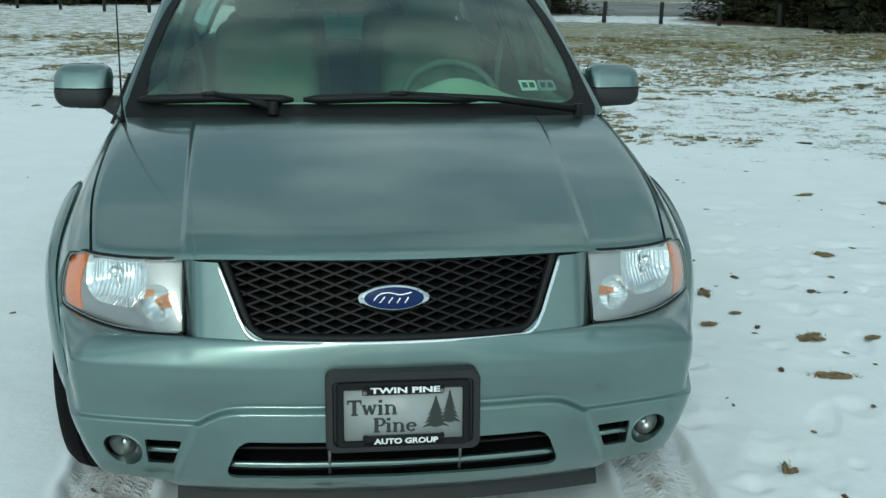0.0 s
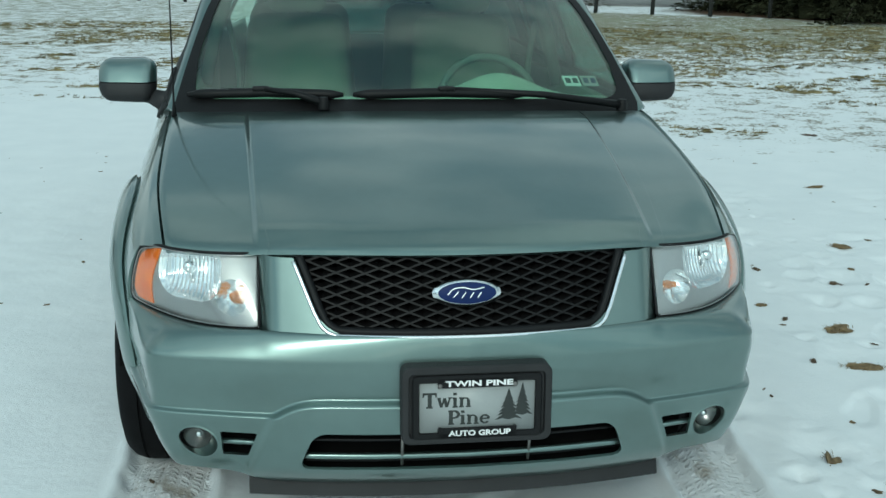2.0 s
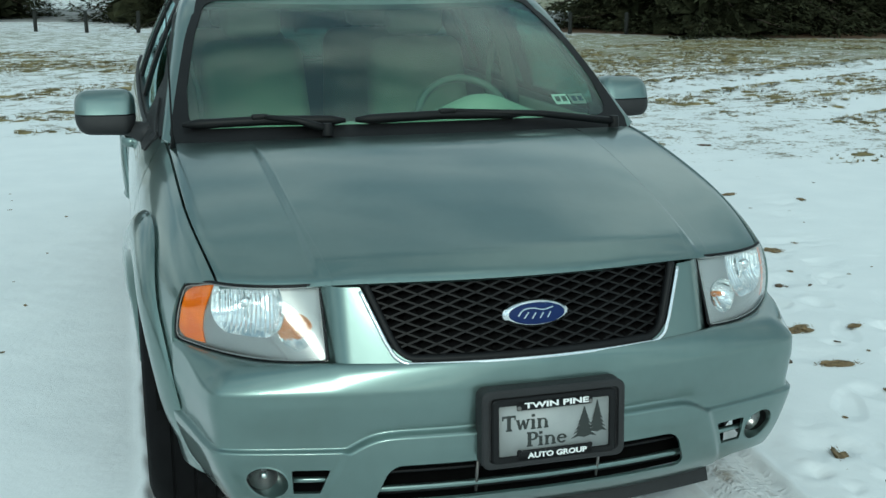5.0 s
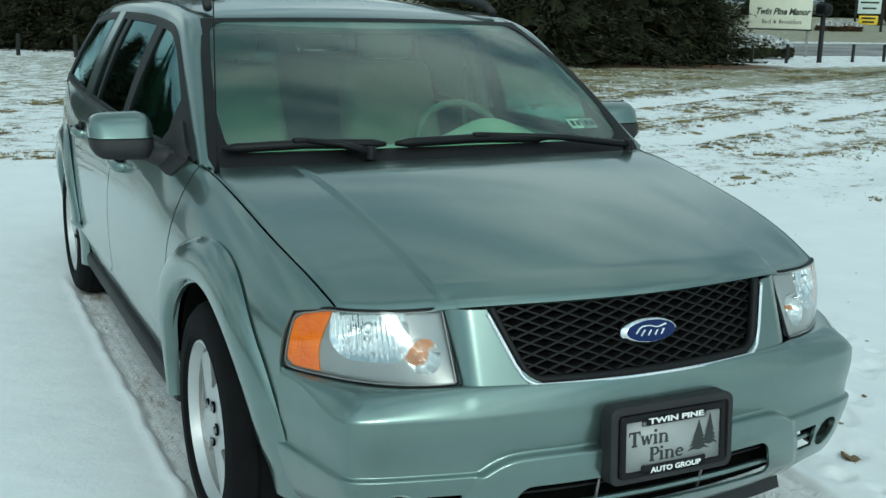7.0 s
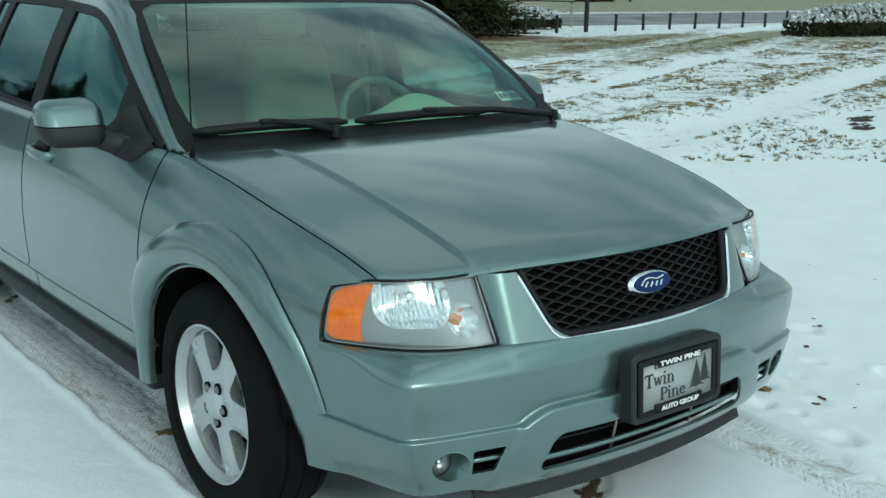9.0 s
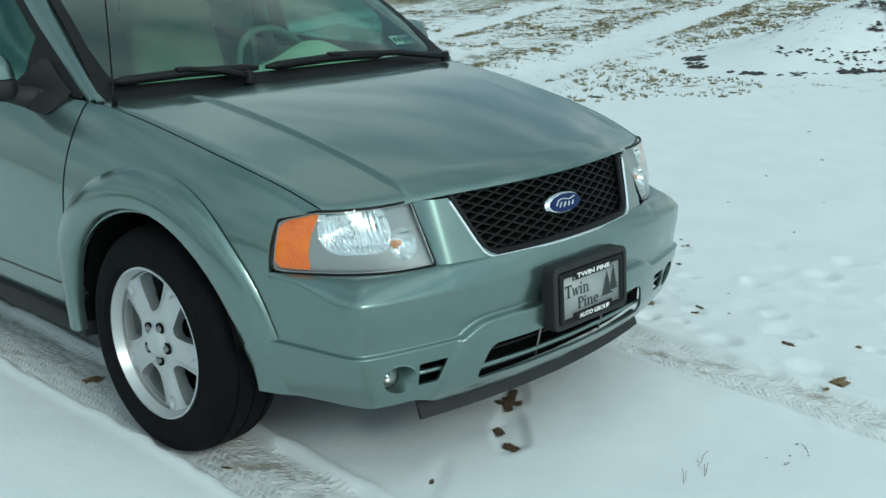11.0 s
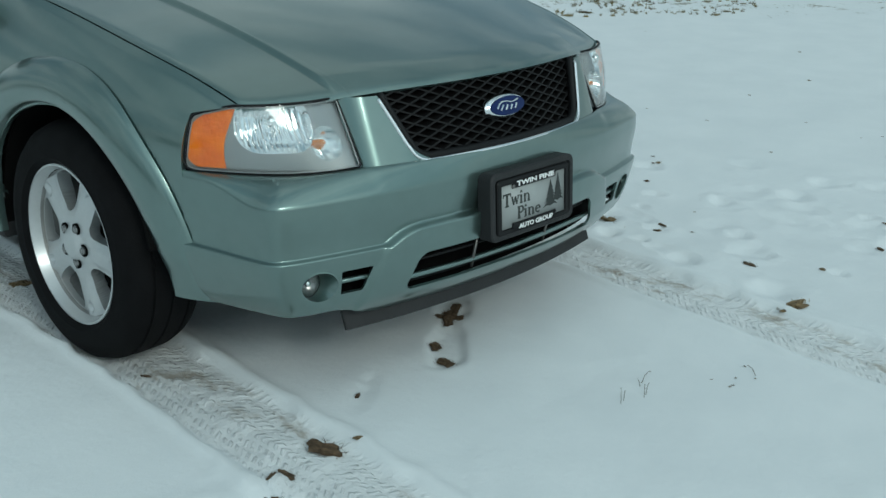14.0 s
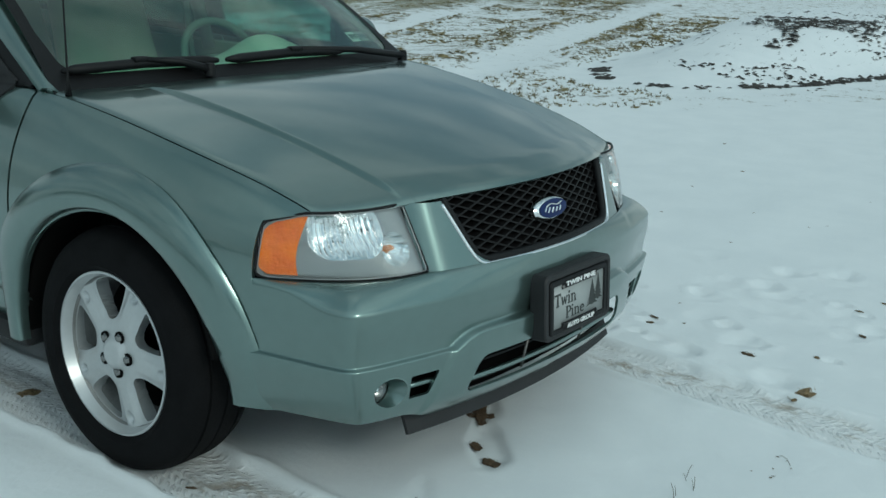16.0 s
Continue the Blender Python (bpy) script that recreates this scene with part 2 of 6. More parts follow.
def sheet(us, vs, fn, cuts=(), thick=0.004, inside=(0, 2.2, 0.7), rim=True):
    """A curved panel: fn maps grids of (u, v) to x, y, z. Each cut is a signed distance in (u, v), negative where the panel is open;
    the edge of the grid is drawn onto the cut. The panel gets an inner skin and closed rims."""
    us, vs = np.asarray(us, float), np.asarray(vs, float)
    U, V = [g.ravel() for g in np.meshgrid(us, vs, indexing="ij")]
    nu, nv = len(us), len(vs)
    i, j = [g.ravel() for g in np.meshgrid(np.arange(nu - 1), np.arange(nv - 1), indexing="ij")]
    quads = np.stack([i * nv + j, (i + 1) * nv + j, (i + 1) * nv + j + 1, i * nv + j + 1], 1)
    for cut in cuts:
        gone = cut(U[quads].mean(1), V[quads].mean(1)) < 0
        near = np.intersect1d(quads[gone].ravel(), quads[~gone].ravel())
        quads = quads[~gone]
        u, v = U[near], V[near]
        for _ in range(4):
            d, e = cut(u, v), 1e-4
            gu, gv = (cut(u + e, v) - cut(u - e, v)) / (2 * e), (cut(u, v + e) - cut(u, v - e)) / (2 * e)
            g = np.maximum(gu**2 + gv**2, 0.05)
            u, v = u - np.clip(d * gu / g, -0.03, 0.03), v - np.clip(d * gv / g, -0.03, 0.03)
        U[near], V[near] = u, v
    used, flat = np.unique(quads, return_inverse=True)
    quads = flat.reshape(quads.shape)
    co = np.stack([c + np.zeros(len(used)) for c in fn(U[used], V[used])], 1)
    fnorm = np.cross(co[quads[:, 2]] - co[quads[:, 0]], co[quads[:, 3]] - co[quads[:, 1]])
    if (fnorm * (co[quads].mean(1) - np.array(inside))).sum() < 0:
        quads, fnorm = quads[:, ::-1], -fnorm
    vn = np.zeros_like(co)
    for k in range(4):
        np.add.at(vn, quads[:, k], fnorm)
    vn /= np.maximum(np.linalg.norm(vn, axis=1, keepdims=True), 1e-12)
    verts, faces = [co], [quads]
    if thick:
        n = len(co)
        verts.append(co - vn * thick)
        faces.append(quads[:, ::-1] + n)
        edges = np.vstack([quads[:, [k, (k + 1) % 4]] for k in range(4)])
        key = np.sort(edges, 1)
        _, where, counts = np.unique(key, axis=0, return_index=True, return_counts=True)
        border = edges[where[counts == 1]]
        a, b = border[:, 0], border[:, 1]
        m = len(border)
        verts.append(np.vstack([co[a], co[b], (co - vn * thick)[b], (co - vn * thick)[a]]))
        r = np.arange(m) + 2 * n
        faces.append(np.stack([r + m, r, r + 3 * m, r + 2 * m], 1))
    mesh = bpy.data.meshes.new("panel")
    mesh.from_pydata(np.vstack(verts).tolist(), [], np.vstack(faces).tolist())
    mesh.update()
    return mesh


def lettering(name, words, size, mat, parent, m, label="", depth=0.001, stretch=1.0, shear=0.0, bold=0.0):
    """Words as a mesh, centred, standing in the plane of the pose m."""
    data = bpy.data.curves.new(name, "FONT")
    data.body, data.size, data.extrude, data.align_x, data.align_y = words, size, depth, "CENTER", "CENTER"
    data.shear, data.offset, data.resolution_u = shear, bold, 3
    tmp = new("tmp", data)
    mesh = bpy.data.meshes.new_from_object(tmp)
    bpy.data.objects.remove(tmp)
    mesh.transform(m @ Matrix.Diagonal((stretch, 1, 1, 1)))
    return link(name, mesh, mat, parent, label, smooth=False)

# ---- ground ----
# wheel tracks ahead of the car: place beside the front axle, sideways drift
TRACKS = ((-0.772, 0.036), (0.845, 0.065))
RUTS = ((0.36, 3.2, 0.36), (0.46, 5.2, 0.34), (0.45, 8.0, 0.4))


TABLES = {}


def lumps(x, y, scale, seed):
    """Smooth value noise on arrays."""
    if seed not in TABLES:
        TABLES[seed] = np.random.default_rng(seed).random((256, 256))
    table = TABLES[seed]
    u, v = x / scale + 1000, y / scale + 1000
    i, j = np.floor(u).astype(int), np.floor(v).astype(int)
    a, b = u - i, v - j
    a, b = a * a * (3 - 2 * a), b * b * (3 - 2 * b)
    t = lambda p, q: table[p % 256, q % 256]
    return (t(i, j) * (1 - a) + t(i + 1, j) * a) * (1 - b) + (t(i, j + 1) * (1 - a) + t(i + 1, j + 1) * a) * b


def track_offset(x, y):
    """Distance across the nearest wheel track of the car, and how far along it is still pressed (0 to 1)."""
    ahead = np.minimum(y - 0.8, 0)
    d = np.minimum(*[np.abs(x - c - k * ahead) for c, k in TRACKS])
    return d, step(4.1, 3.7, y) * step(-9.0, -7.0, y)


# footprints and hollows beside the car
dent_rng = random.Random(4)
DENTS = [(1.15 + 0.22 * k + dent_rng.uniform(-0.15, 0.15), 0.2 + 0.42 * k + dent_rng.uniform(-0.15, 0.15), dent_rng.uniform(0.008, 0.02), dent_rng.uniform(0.05, 0.09)) for k in range(14)]
DENTS += [(dent_rng.uniform(1.0, 2.6), dent_rng.uniform(-0.4, 4.5), dent_rng.uniform(0.006, 0.016), dent_rng.uniform(0.022, 0.07)) for k in range(110)]
DENTS += [(-0.97, -0.12, 0.016, 0.07)]


# footprints: place, heading, half length, half width, depth
FOOTPRINTS = [(-0.09, 0.165, math.radians(40), 0.165, 0.056, 0.013), (0.13, 0.345, math.radians(40), 0.11, 0.055, 0.012), (-0.47, 0.115, math.radians(30), 0.13, 0.026, 0.005), (-0.96, -0.11, math.radians(38), 0.09, 0.045, 0.010)]
foot_rng = random.Random(8)
FOOTPRINTS += [(1.12 + 0.055 * k * (k % 2 + 4) + foot_rng.uniform(-0.05, 0.05), 0.15 + 0.36 * k, math.radians(66 + foot_rng.uniform(-12, 12)), 0.14, 0.05, 0.010) for k in range(9)]


def mound(x, y):
    """The snow-covered pile beyond the car: 1 on top, 0 at its foot."""
    d = np.sqrt(((x - 16.4) / 8.2) ** 2 + ((y - 4.1) / 2.1) ** 2)
    return step(1.0, 0.5, d)


def height(x, y):
    near = np.exp(-((x**2 + (y - 2) ** 2) / 18.0**2))
    z = (lumps(x, y, 1.3, 1) - 0.5) * 0.03 + (lumps(x, y, 0.35, 2) - 0.5) * 0.010 + (lumps(x, y, 0.09, 3) - 0.5) * 0.004
    z = z * near + (1 - near) * ((lumps(x, y, 9, 5) - 0.5) * 0.12 + (lumps(x, y, 0.9, 6) - 0.5) * 0.05)
    d, on = track_offset(x, y)
    d = d + (lumps(x, y, 0.07, 17) - 0.5) * 0.018
    groove = step(0.135, 0.115, d)
    shelf = step(0.185, 0.165, d + 0.04 * step(-0.5, 0.5, y)) * step(-0.6, -0.8, x)
    z = z * (1 - 0.8 * groove * on) - (0.014 * groove + 0.008 * np.maximum(shelf, groove)) * on + on * 0.012 * np.exp(-(((d - 0.15) / 0.02) ** 2))
    rib = np.sin((d + 0.02 * np.sin(y * 40)) * 130) * 0.0025 + np.sin(y * 95 + d * 60) * 0.002
    z = z + groove * on * (rib + (lumps(x, y, 0.05, 9) - 0.5) * 0.008)
    for px, py, turn, long_, wide, deep_ in FOOTPRINTS:
        a, b = (x - px) * math.cos(turn) + (y - py) * math.sin(turn), (y - py) * math.cos(turn) - (x - px) * math.sin(turn)
        q = np.hypot(a / long_, b / (wide * (1 - 0.25 * a / long_)))
        q = q + (lumps(x, y, 0.045, 16) - 0.5) * 0.30
        inside = step(1.18, 0.74, q)
        z = z * (1 - 0.6 * inside) - inside * (deep_ + 0.22 * deep_ * np.sin(a * 150) + (lumps(x, y, 0.035, 14) - 0.5) * 0.5 * deep_) + 0.25 * deep_ * np.exp(-(((q - 1.16) / 0.12) ** 2)) * (0.5 + lumps(x, y, 0.05, 15))
    ragged = 0.35 + 1.3 * lumps(x, y, 0.028, 41) + 0.5 * lumps(x, y, 0.07, 42)
    for px, py, deep_, r in DENTS:
        q = ((x - px) ** 2 + (y - py) ** 2) / (r * r) * ragged
        z = z - deep_ * np.exp(-q) + 0.35 * deep_ * np.exp(-((np.sqrt(q) - 1.7) ** 2) * 4)
    z = z + 0.55 * mound(x, y)
    # wheel ruts that cross the field
    for a, b, w in RUTS:
        across = (y - a * x - b) / math.sqrt(1 + a * a)
        there = step(4.5, 7.0, x) * step(60, 35, x)
        z = z - 0.05 * there * np.exp(-((across / w) ** 4)) + 0.05 * there * np.exp(-(((np.abs(across) - w - 0.25) / 0.18) ** 2))
    # grassy bank beyond the road
    z = z + 0.35 * step(0, 12, y - 34.8 + 0.05 * (x - 12)) * step(10, 24, x)
    bed = y - np.where(x < 12, 25.4 - 0.40 * x, 20.6 - 0.05 * (x - 12)) - 5
    bed = step(-1.2, -0.2, bed) * step(10.2, 9.2, bed)
    z = z * (1 - bed) - 0.04 * bed
    far = np.sqrt(x**2 + y**2)
    return z * step(400, 80, far) + 3.0 * step(60, 220, far) * lumps(x, y, 90, 7) * step(4000, 1500, far) * step(0.42, 0.75, x / np.maximum(np.abs(y), 1)) - 1.7 * step(60, 140, y) * step(0.75, 0.42, x / np.maximum(np.abs(y), 1)) * step(900, 400, far)


def axis_ticks(lo, hi, fine):
    mid = np.arange(lo, hi + fine / 2, fine)
    grow = []
    v, s = 0.0, fine
    while v < 3200:
        s = min(s * 1.13, 400)
        v += s
        grow.append(v)
    grow = np.array(grow)
    return np.r_[(lo - grow)[::-1], mid, hi + grow]


gx, gy = axis_ticks(-1.9, 2.4, 0.014), axis_ticks(-1.4, 4.1, 0.020)
ground_mesh = sheet(gx, gy, lambda x, y: (x, y, height(x, y)), thick=0, inside=(0, 0, -50))


def ground_material():
    m = bpy.data.materials.new("snow_over_grass")
    m.use_nodes = True
    n, l = m.node_tree.nodes, m.node_tree.links
    p = n["Principled BSDF"]
    co = n.new("ShaderNodeTexCoord")

    def noise_node(scale, detail=5, rough=0.55, stretch=(1, 1, 1), turn=0.0):
        mp, t = n.new("ShaderNodeMapping"), n.new("ShaderNodeTexNoise")
        mp.inputs["Scale"].default_value = stretch
        mp.inputs["Rotation"].default_value = (0, 0, turn)
        t.inputs["Scale"].default_value, t.inputs["Detail"].default_value, t.inputs["Roughness"].default_value = scale, detail, rough
        l.new(co.outputs["Object"], mp.inputs["Vector"])
        l.new(mp.outputs["Vector"], t.inputs["Vector"])
        return t.outputs["Fac"]

    def calc(op, a, b=None, c=None):
        q = n.new("ShaderNodeMath")
        q.operation = op
        for k, v in enumerate((a, b, c)):
            if v is None:
                continue
            if isinstance(v, (int, float)):
                q.inputs[k].default_value = v
            else:
                l.new(v, q.inputs[k])
        return q.outputs[0]

    def between(v, lo, hi):
        q = n.new("ShaderNodeMapRange")
        q.interpolation_type = "SMOOTHSTEP"
        l.new(v, q.inputs["Value"])
        q.inputs["From Min"].default_value, q.inputs["From Max"].default_value = lo, hi
        return q.outputs["Result"]

    def blend(f, a, b):
        q = n.new("ShaderNodeMixRGB")
        if isinstance(f, (int, float)):
            q.inputs[0].default_value = f
        else:
            l.new(f, q.inputs[0])
        for k, v in ((1, a), (2, b)):
            if isinstance(v, tuple):
                q.inputs[k].default_value = (*v, 1)
            else:
                l.new(v, q.inputs[k])
        return q.outputs["Color"]

    sep = n.new("ShaderNodeSeparateXYZ")
    l.new(co.outputs["Object"], sep.inputs[0])
    x, y = sep.outputs["X"], sep.outputs["Y"]
    # how much turf shows: little on the open snow by the car, more towards the trees and road
    field = calc("ADD", calc("ADD", calc("MAXIMUM", calc("MULTIPLY", x, 0.75), calc("MULTIPLY", x, 0.2)), y), calc("MULTIPLY", noise_node(0.45, 3), 4.0))
    open_ground = between(field, 7.6, 11.5)
    middle = between(field, 11.0, 18.0)
    rows_ = calc("ADD", y, calc("MULTIPLY", noise_node(0.45, 4), 3.0))
    posts_at = calc("MAXIMUM", calc("SUBTRACT", 25.4, calc("MULTIPLY", x, 0.4)), 21.2)
    lawn = calc("MULTIPLY", between(rows_, 12.5, 18.0), calc("SUBTRACT", 1.0, between(calc("SUBTRACT", calc("ADD", y, calc("MULTIPLY", between(x, 11.0, 19.0), 1.8)), posts_at), -0.5, 0.6)))
    clumps = noise_node(3.4, 10, 0.72, (0.9, 1.1, 1), -0.40)
    tiny = noise_node(24.0, 6, 0.65)
    level = calc("ADD", calc("MULTIPLY", clumps, 0.60), calc("MULTIPLY", tiny, 0.40))
    rut = None
    strip = None
    waver = noise_node(1.1, 6, 0.65)
    east = between(x, 4.5, 7.5)
    for a, b, w in RUTS:
        slant = math.sqrt(1 + a * a)
        d = calc("ADD", calc("MULTIPLY", calc("SUBTRACT", calc("SUBTRACT", y, calc("MULTIPLY", x, a)), b), 1 / slant), calc("MULTIPLY", calc("SUBTRACT", waver, 0.5), 1.5))
        hit = calc("SUBTRACT", 1.0, between(calc("ABSOLUTE", d), w * 0.7, w * 1.3))
        rim = calc("SUBTRACT", 1.0, between(calc("ABSOLUTE", calc("SUBTRACT", d, w + 0.62)), 0.12, 0.5))
        rut = hit if rut is None else calc("MAXIMUM", rut, hit)
        strip = rim if strip is None else calc("MAXIMUM", strip, rim)
    rut, strip = calc("MULTIPLY", rut, east), calc("MULTIPLY", strip, east)
    limit = calc("SUBTRACT", calc("SUBTRACT", calc("SUBTRACT", 0.76, calc("MULTIPLY", open_ground, 0.222)), calc("MULTIPLY", middle, 0.012)), calc("MULTIPLY", lawn, calc("ADD", 0.02, calc("MULTIPLY", between(x, -1.0, 6.0), 0.085))))
    # the pile is snowed over
    mx, my = calc("MULTIPLY", calc("SUBTRACT", x, 16.4), 1 / 8.2), calc("MULTIPLY", calc("SUBTRACT", y, 4.1), 1 / 2.1)
    ring = calc("SQRT", calc("ADD", calc("MULTIPLY", mx, mx), calc("MULTIPLY", my, my)))
    limit = calc("ADD", limit, calc("MULTIPLY", calc("SUBTRACT", 1.0, between(ring, 0.95, 1.15)), 0.25))
    limit = calc("ADD", calc("SUBTRACT", limit, calc("MULTIPLY", strip, 0.035)), calc("ADD", calc("MULTIPLY", rut, 0.045), calc("MULTIPLY", east, 0.022)))
    bank = calc("MULTIPLY", between(calc("ADD", y, calc("MULTIPLY", x, 0.05)), 35.5, 37.5), between(x, 0.0, 6.0))
    limit = calc("SUBTRACT", limit, calc("MULTIPLY", bank, 0.15))
    bare = between(calc("SUBTRACT", level, limit), -0.018, 0.03)
    haze = calc("MULTIPLY", between(calc("SUBTRACT", level, limit), -0.06, 0.01), 0.08)
    bare = calc("MULTIPLY", calc("MAXIMUM", bare, haze), calc("ADD", 0.62, calc("MULTIPLY", between(noise_node(55, 3), 0.38, 0.56), 0.38)))
    straw = blend(noise_node(40, 4), (0.075, 0.062, 0.03), (0.26, 0.215, 0.115))
    green = blend(noise_node(28, 4), (0.095, 0.10, 0.035), (0.25, 0.245, 0.105))
    turf = blend(calc("MULTIPLY", calc("MAXIMUM", lawn, bank), between(noise_node(0.9, 3), 0.25, 0.6)), straw, blend(0.2, green, straw))
    # fallen needles under the evergreens
    nx, ny = calc("MULTIPLY", calc("SUBTRACT", x, 13.6), 1 / 5.2), calc("MULTIPLY", calc("SUBTRACT", y, calc("SUBTRACT", 26.2, calc("MULTIPLY", x, 0.33))), 1 / 2.4)
    litter = calc("SUBTRACT", 1.0, between(calc("ADD", calc("ADD", calc("MULTIPLY", nx, nx), calc("MULTIPLY", ny, ny)), calc("MULTIPLY", waver, 0.5)), 0.95, 1.35))
    turf = blend(litter, turf, (0.10, 0.058, 0.032))
    bare = calc("MAXIMUM", bare, litter)
    snow = blend(noise_node(3.0, 6), (0.70, 0.73, 0.745), (0.83, 0.85, 0.855))
    # wheel tracks: pressed, dirty snow
    ahead = calc("MINIMUM", calc("SUBTRACT", y, 0.8), 0.0)
    off_left, off_right = [calc("ABSOLUTE", calc("SUBTRACT", calc("SUBTRACT", x, c), calc("MULTIPLY", ahead, k))) for c, k in TRACKS]
    off = calc("MINIMUM", off_left, off_right)
    in_track = calc("MULTIPLY", calc("SUBTRACT", 1.0, between(calc("ADD", off, calc("MULTIPLY", noise_node(14, 3), 0.03)), 0.11, 0.15)), calc("SUBTRACT", 1.0, between(y, 3.75, 4.1)))
    muck = between(noise_node(6.5, 8, 0.7, (1, 0.45, 1)), 0.53, 0.68)
    packed = blend(calc("MULTIPLY", muck, 0.9), (0.73, 0.74, 0.74), (0.30, 0.25, 0.19))
    # dark wet soil showing through the snow of the pile
    foot = calc("MULTIPLY", between(calc("ABSOLUTE", calc("SUBTRACT", calc("ADD", ring, calc("MULTIPLY", noise_node(1.4, 5), 0.10)), 1.05)), 0.022, 0.006), calc("MULTIPLY", between(noise_node(1.6, 5), 0.48, 0.55), calc("SUBTRACT", 1.0, between(y, 5.2, 5.8))))
    heap = calc("MULTIPLY", calc("MULTIPLY", calc("SUBTRACT", 1.0, between(ring, 0.75, 0.93)), between(x, 9.6, 11.5)), between(noise_node(7.0, 7, 0.68, (0.55, 1.7, 1), -0.3), 0.60, 0.625))
    foot = calc("MULTIPLY", foot, between(x, 8.9, 9.5))
    dark_soil = calc("MAXIMUM", foot, heap)
    # printed tread: slanted blocks between long ribs
    wander = calc("MULTIPLY", noise_node(11, 4), 3.0)
    slant_ = calc("SINE", calc("ADD", calc("ADD", calc("MULTIPLY", y, 240.0), calc("MULTIPLY", off, 210.0)), wander))
    ribs_ = calc("SINE", calc("ADD", calc("MULTIPLY", off, 170.0), calc("MULTIPLY", wander, 0.5)))
    blocks = calc("MULTIPLY", between(slant_, -0.2, 0.6), between(ribs_, -0.7, 0.1))
    crumble = between(noise_node(16, 5, 0.65), 0.40, 0.58)
    ridge = calc("MULTIPLY", blocks, crumble)
    packed = blend(calc("MULTIPLY", ridge, 0.45), packed, (0.80, 0.815, 0.82))
    base = blend(calc("MULTIPLY", in_track, 0.9), snow, packed)
    base = blend(calc("MULTIPLY", bare, calc("SUBTRACT", 1.0, in_track)), base, turf)
    base = blend(dark_soil, base, (0.035, 0.03, 0.025))
    l.new(base, p.inputs["Base Color"])
    p.inputs["Roughness"].default_value, p.inputs["Specular IOR Level"].default_value = 0.75, 0.3
    b1, b2 = n.new("ShaderNodeBump"), n.new("ShaderNodeBump")
    b1.inputs["Strength"].default_value, b1.inputs["Distance"].default_value = 0.16, 0.012
    b2.inputs["Strength"].default_value, b2.inputs["Distance"].default_value = 0.4, 0.04
    l.new(noise_node(34, 6, 0.6), b1.inputs["Height"])
    l.new(calc("ADD", calc("MULTIPLY", clumps, 0.4), bare), b2.inputs["Height"])
    b3 = n.new("ShaderNodeBump")
    b3.inputs["Strength"].default_value, b3.inputs["Distance"].default_value = 0.7, 0.012
    tread = calc("ADD", calc("MULTIPLY", ridge, 0.6), calc("MULTIPLY", noise_node(45, 3, 0.6, (0.6, 1, 1)), 0.5))
    l.new(calc("MULTIPLY", tread, in_track), b3.inputs["Height"])
    l.new(b1.outputs["Normal"], b2.inputs["Normal"])
    l.new(b2.outputs["Normal"], b3.inputs["Normal"])
    l.new(b3.outputs["Normal"], p.inputs["Normal"])
    return m


ground = link("ground", ground_mesh, ground_material())
tagged(ground, "thin trampled snow over a straw-coloured lawn", "ground", kind="structure")

# ---- car ----
car = thing("car", "sage green metallic estate car parked on the snow", "car")
HUB_F, HUB_R, HUB_Z = 0.872, 3.72, 0.321


def rows(*pairs):
    """A smooth function through (position, value) pairs."""
    xs, ys = [p[0] for p in pairs], [p[1] for p in pairs]
    curve, _ = spline(list(zip(xs, ys)), 400)
    return lambda t: np.interp(t, curve[:, 0], curve[:, 1])


# outline functions: half width of hood edge, its height, body half width
hood_edge = rows((0.20, 0.70), (0.277, 0.717), (0.625, 0.764), (1.2, 0.785), (1.32, 0.79))
seam_z = rows((0.20, 0.765), (0.277, 0.797), (0.45, 0.855), (0.7, 0.912), (1.0, 0.966), (1.25, 0.995), (1.4, 1.0))
top_x = rows((0.2, 0.70), (0.277, 0.722), (0.625, 0.770), (1.1, 0.789), (1.3, 0.80), (1.6, 0.838), (2.2, 0.852), (3.5, 0.845), (4.4, 0.80), (5.0, 0.70))
top_z = rows((0.2, 0.765), (0.277, 0.795), (0.45, 0.853), (0.7, 0.910), (1.0, 0.964), (1.25, 0.993), (1.7, 1.003), (3.0, 1.02), (5.0, 1.06))
body_w = rows((0.3, 0.805), (0.42, 0.838), (0.6, 0.872), (0.88, 0.897), (1.3, 0.912), (2.4, 0.918), (3.7, 0.912), (4.5, 0.82), (5.02, 0.64))


def front_taper(y, z):
    """How far the front corner draws in towards its lower edge."""
    return 0.034 * np.clip((0.44 - z) / 0.15, 0, 1.2) ** 1.5 * step(0.60, 0.40, y)


def side_x(y, z):
    """Half width of the body side at y, z."""
    t, w = top_x(y), body_w(y)
    zt = top_z(y)
    low = np.minimum(0.64, zt - 0.16)
    q = np.clip((zt - z) / (zt - low), 0, 1)
    x = t + (w - t) * (1 - (1 - q) ** 2.3) - 0.035 * np.clip((low - z) / 0.35, 0, 2) ** 2
    x = x - front_taper(y, z)
    return x + (0.010 * np.exp(-(((z - 0.425) / 0.012) ** 2)) - 0.016 * step(0.425, 0.395, z)) * step(1.15, 1.3, y)


def arch(hub, radius=0.405):
    return lambda y, z: np.hypot(y - hub, z - HUB_Z + 0.005) - radius


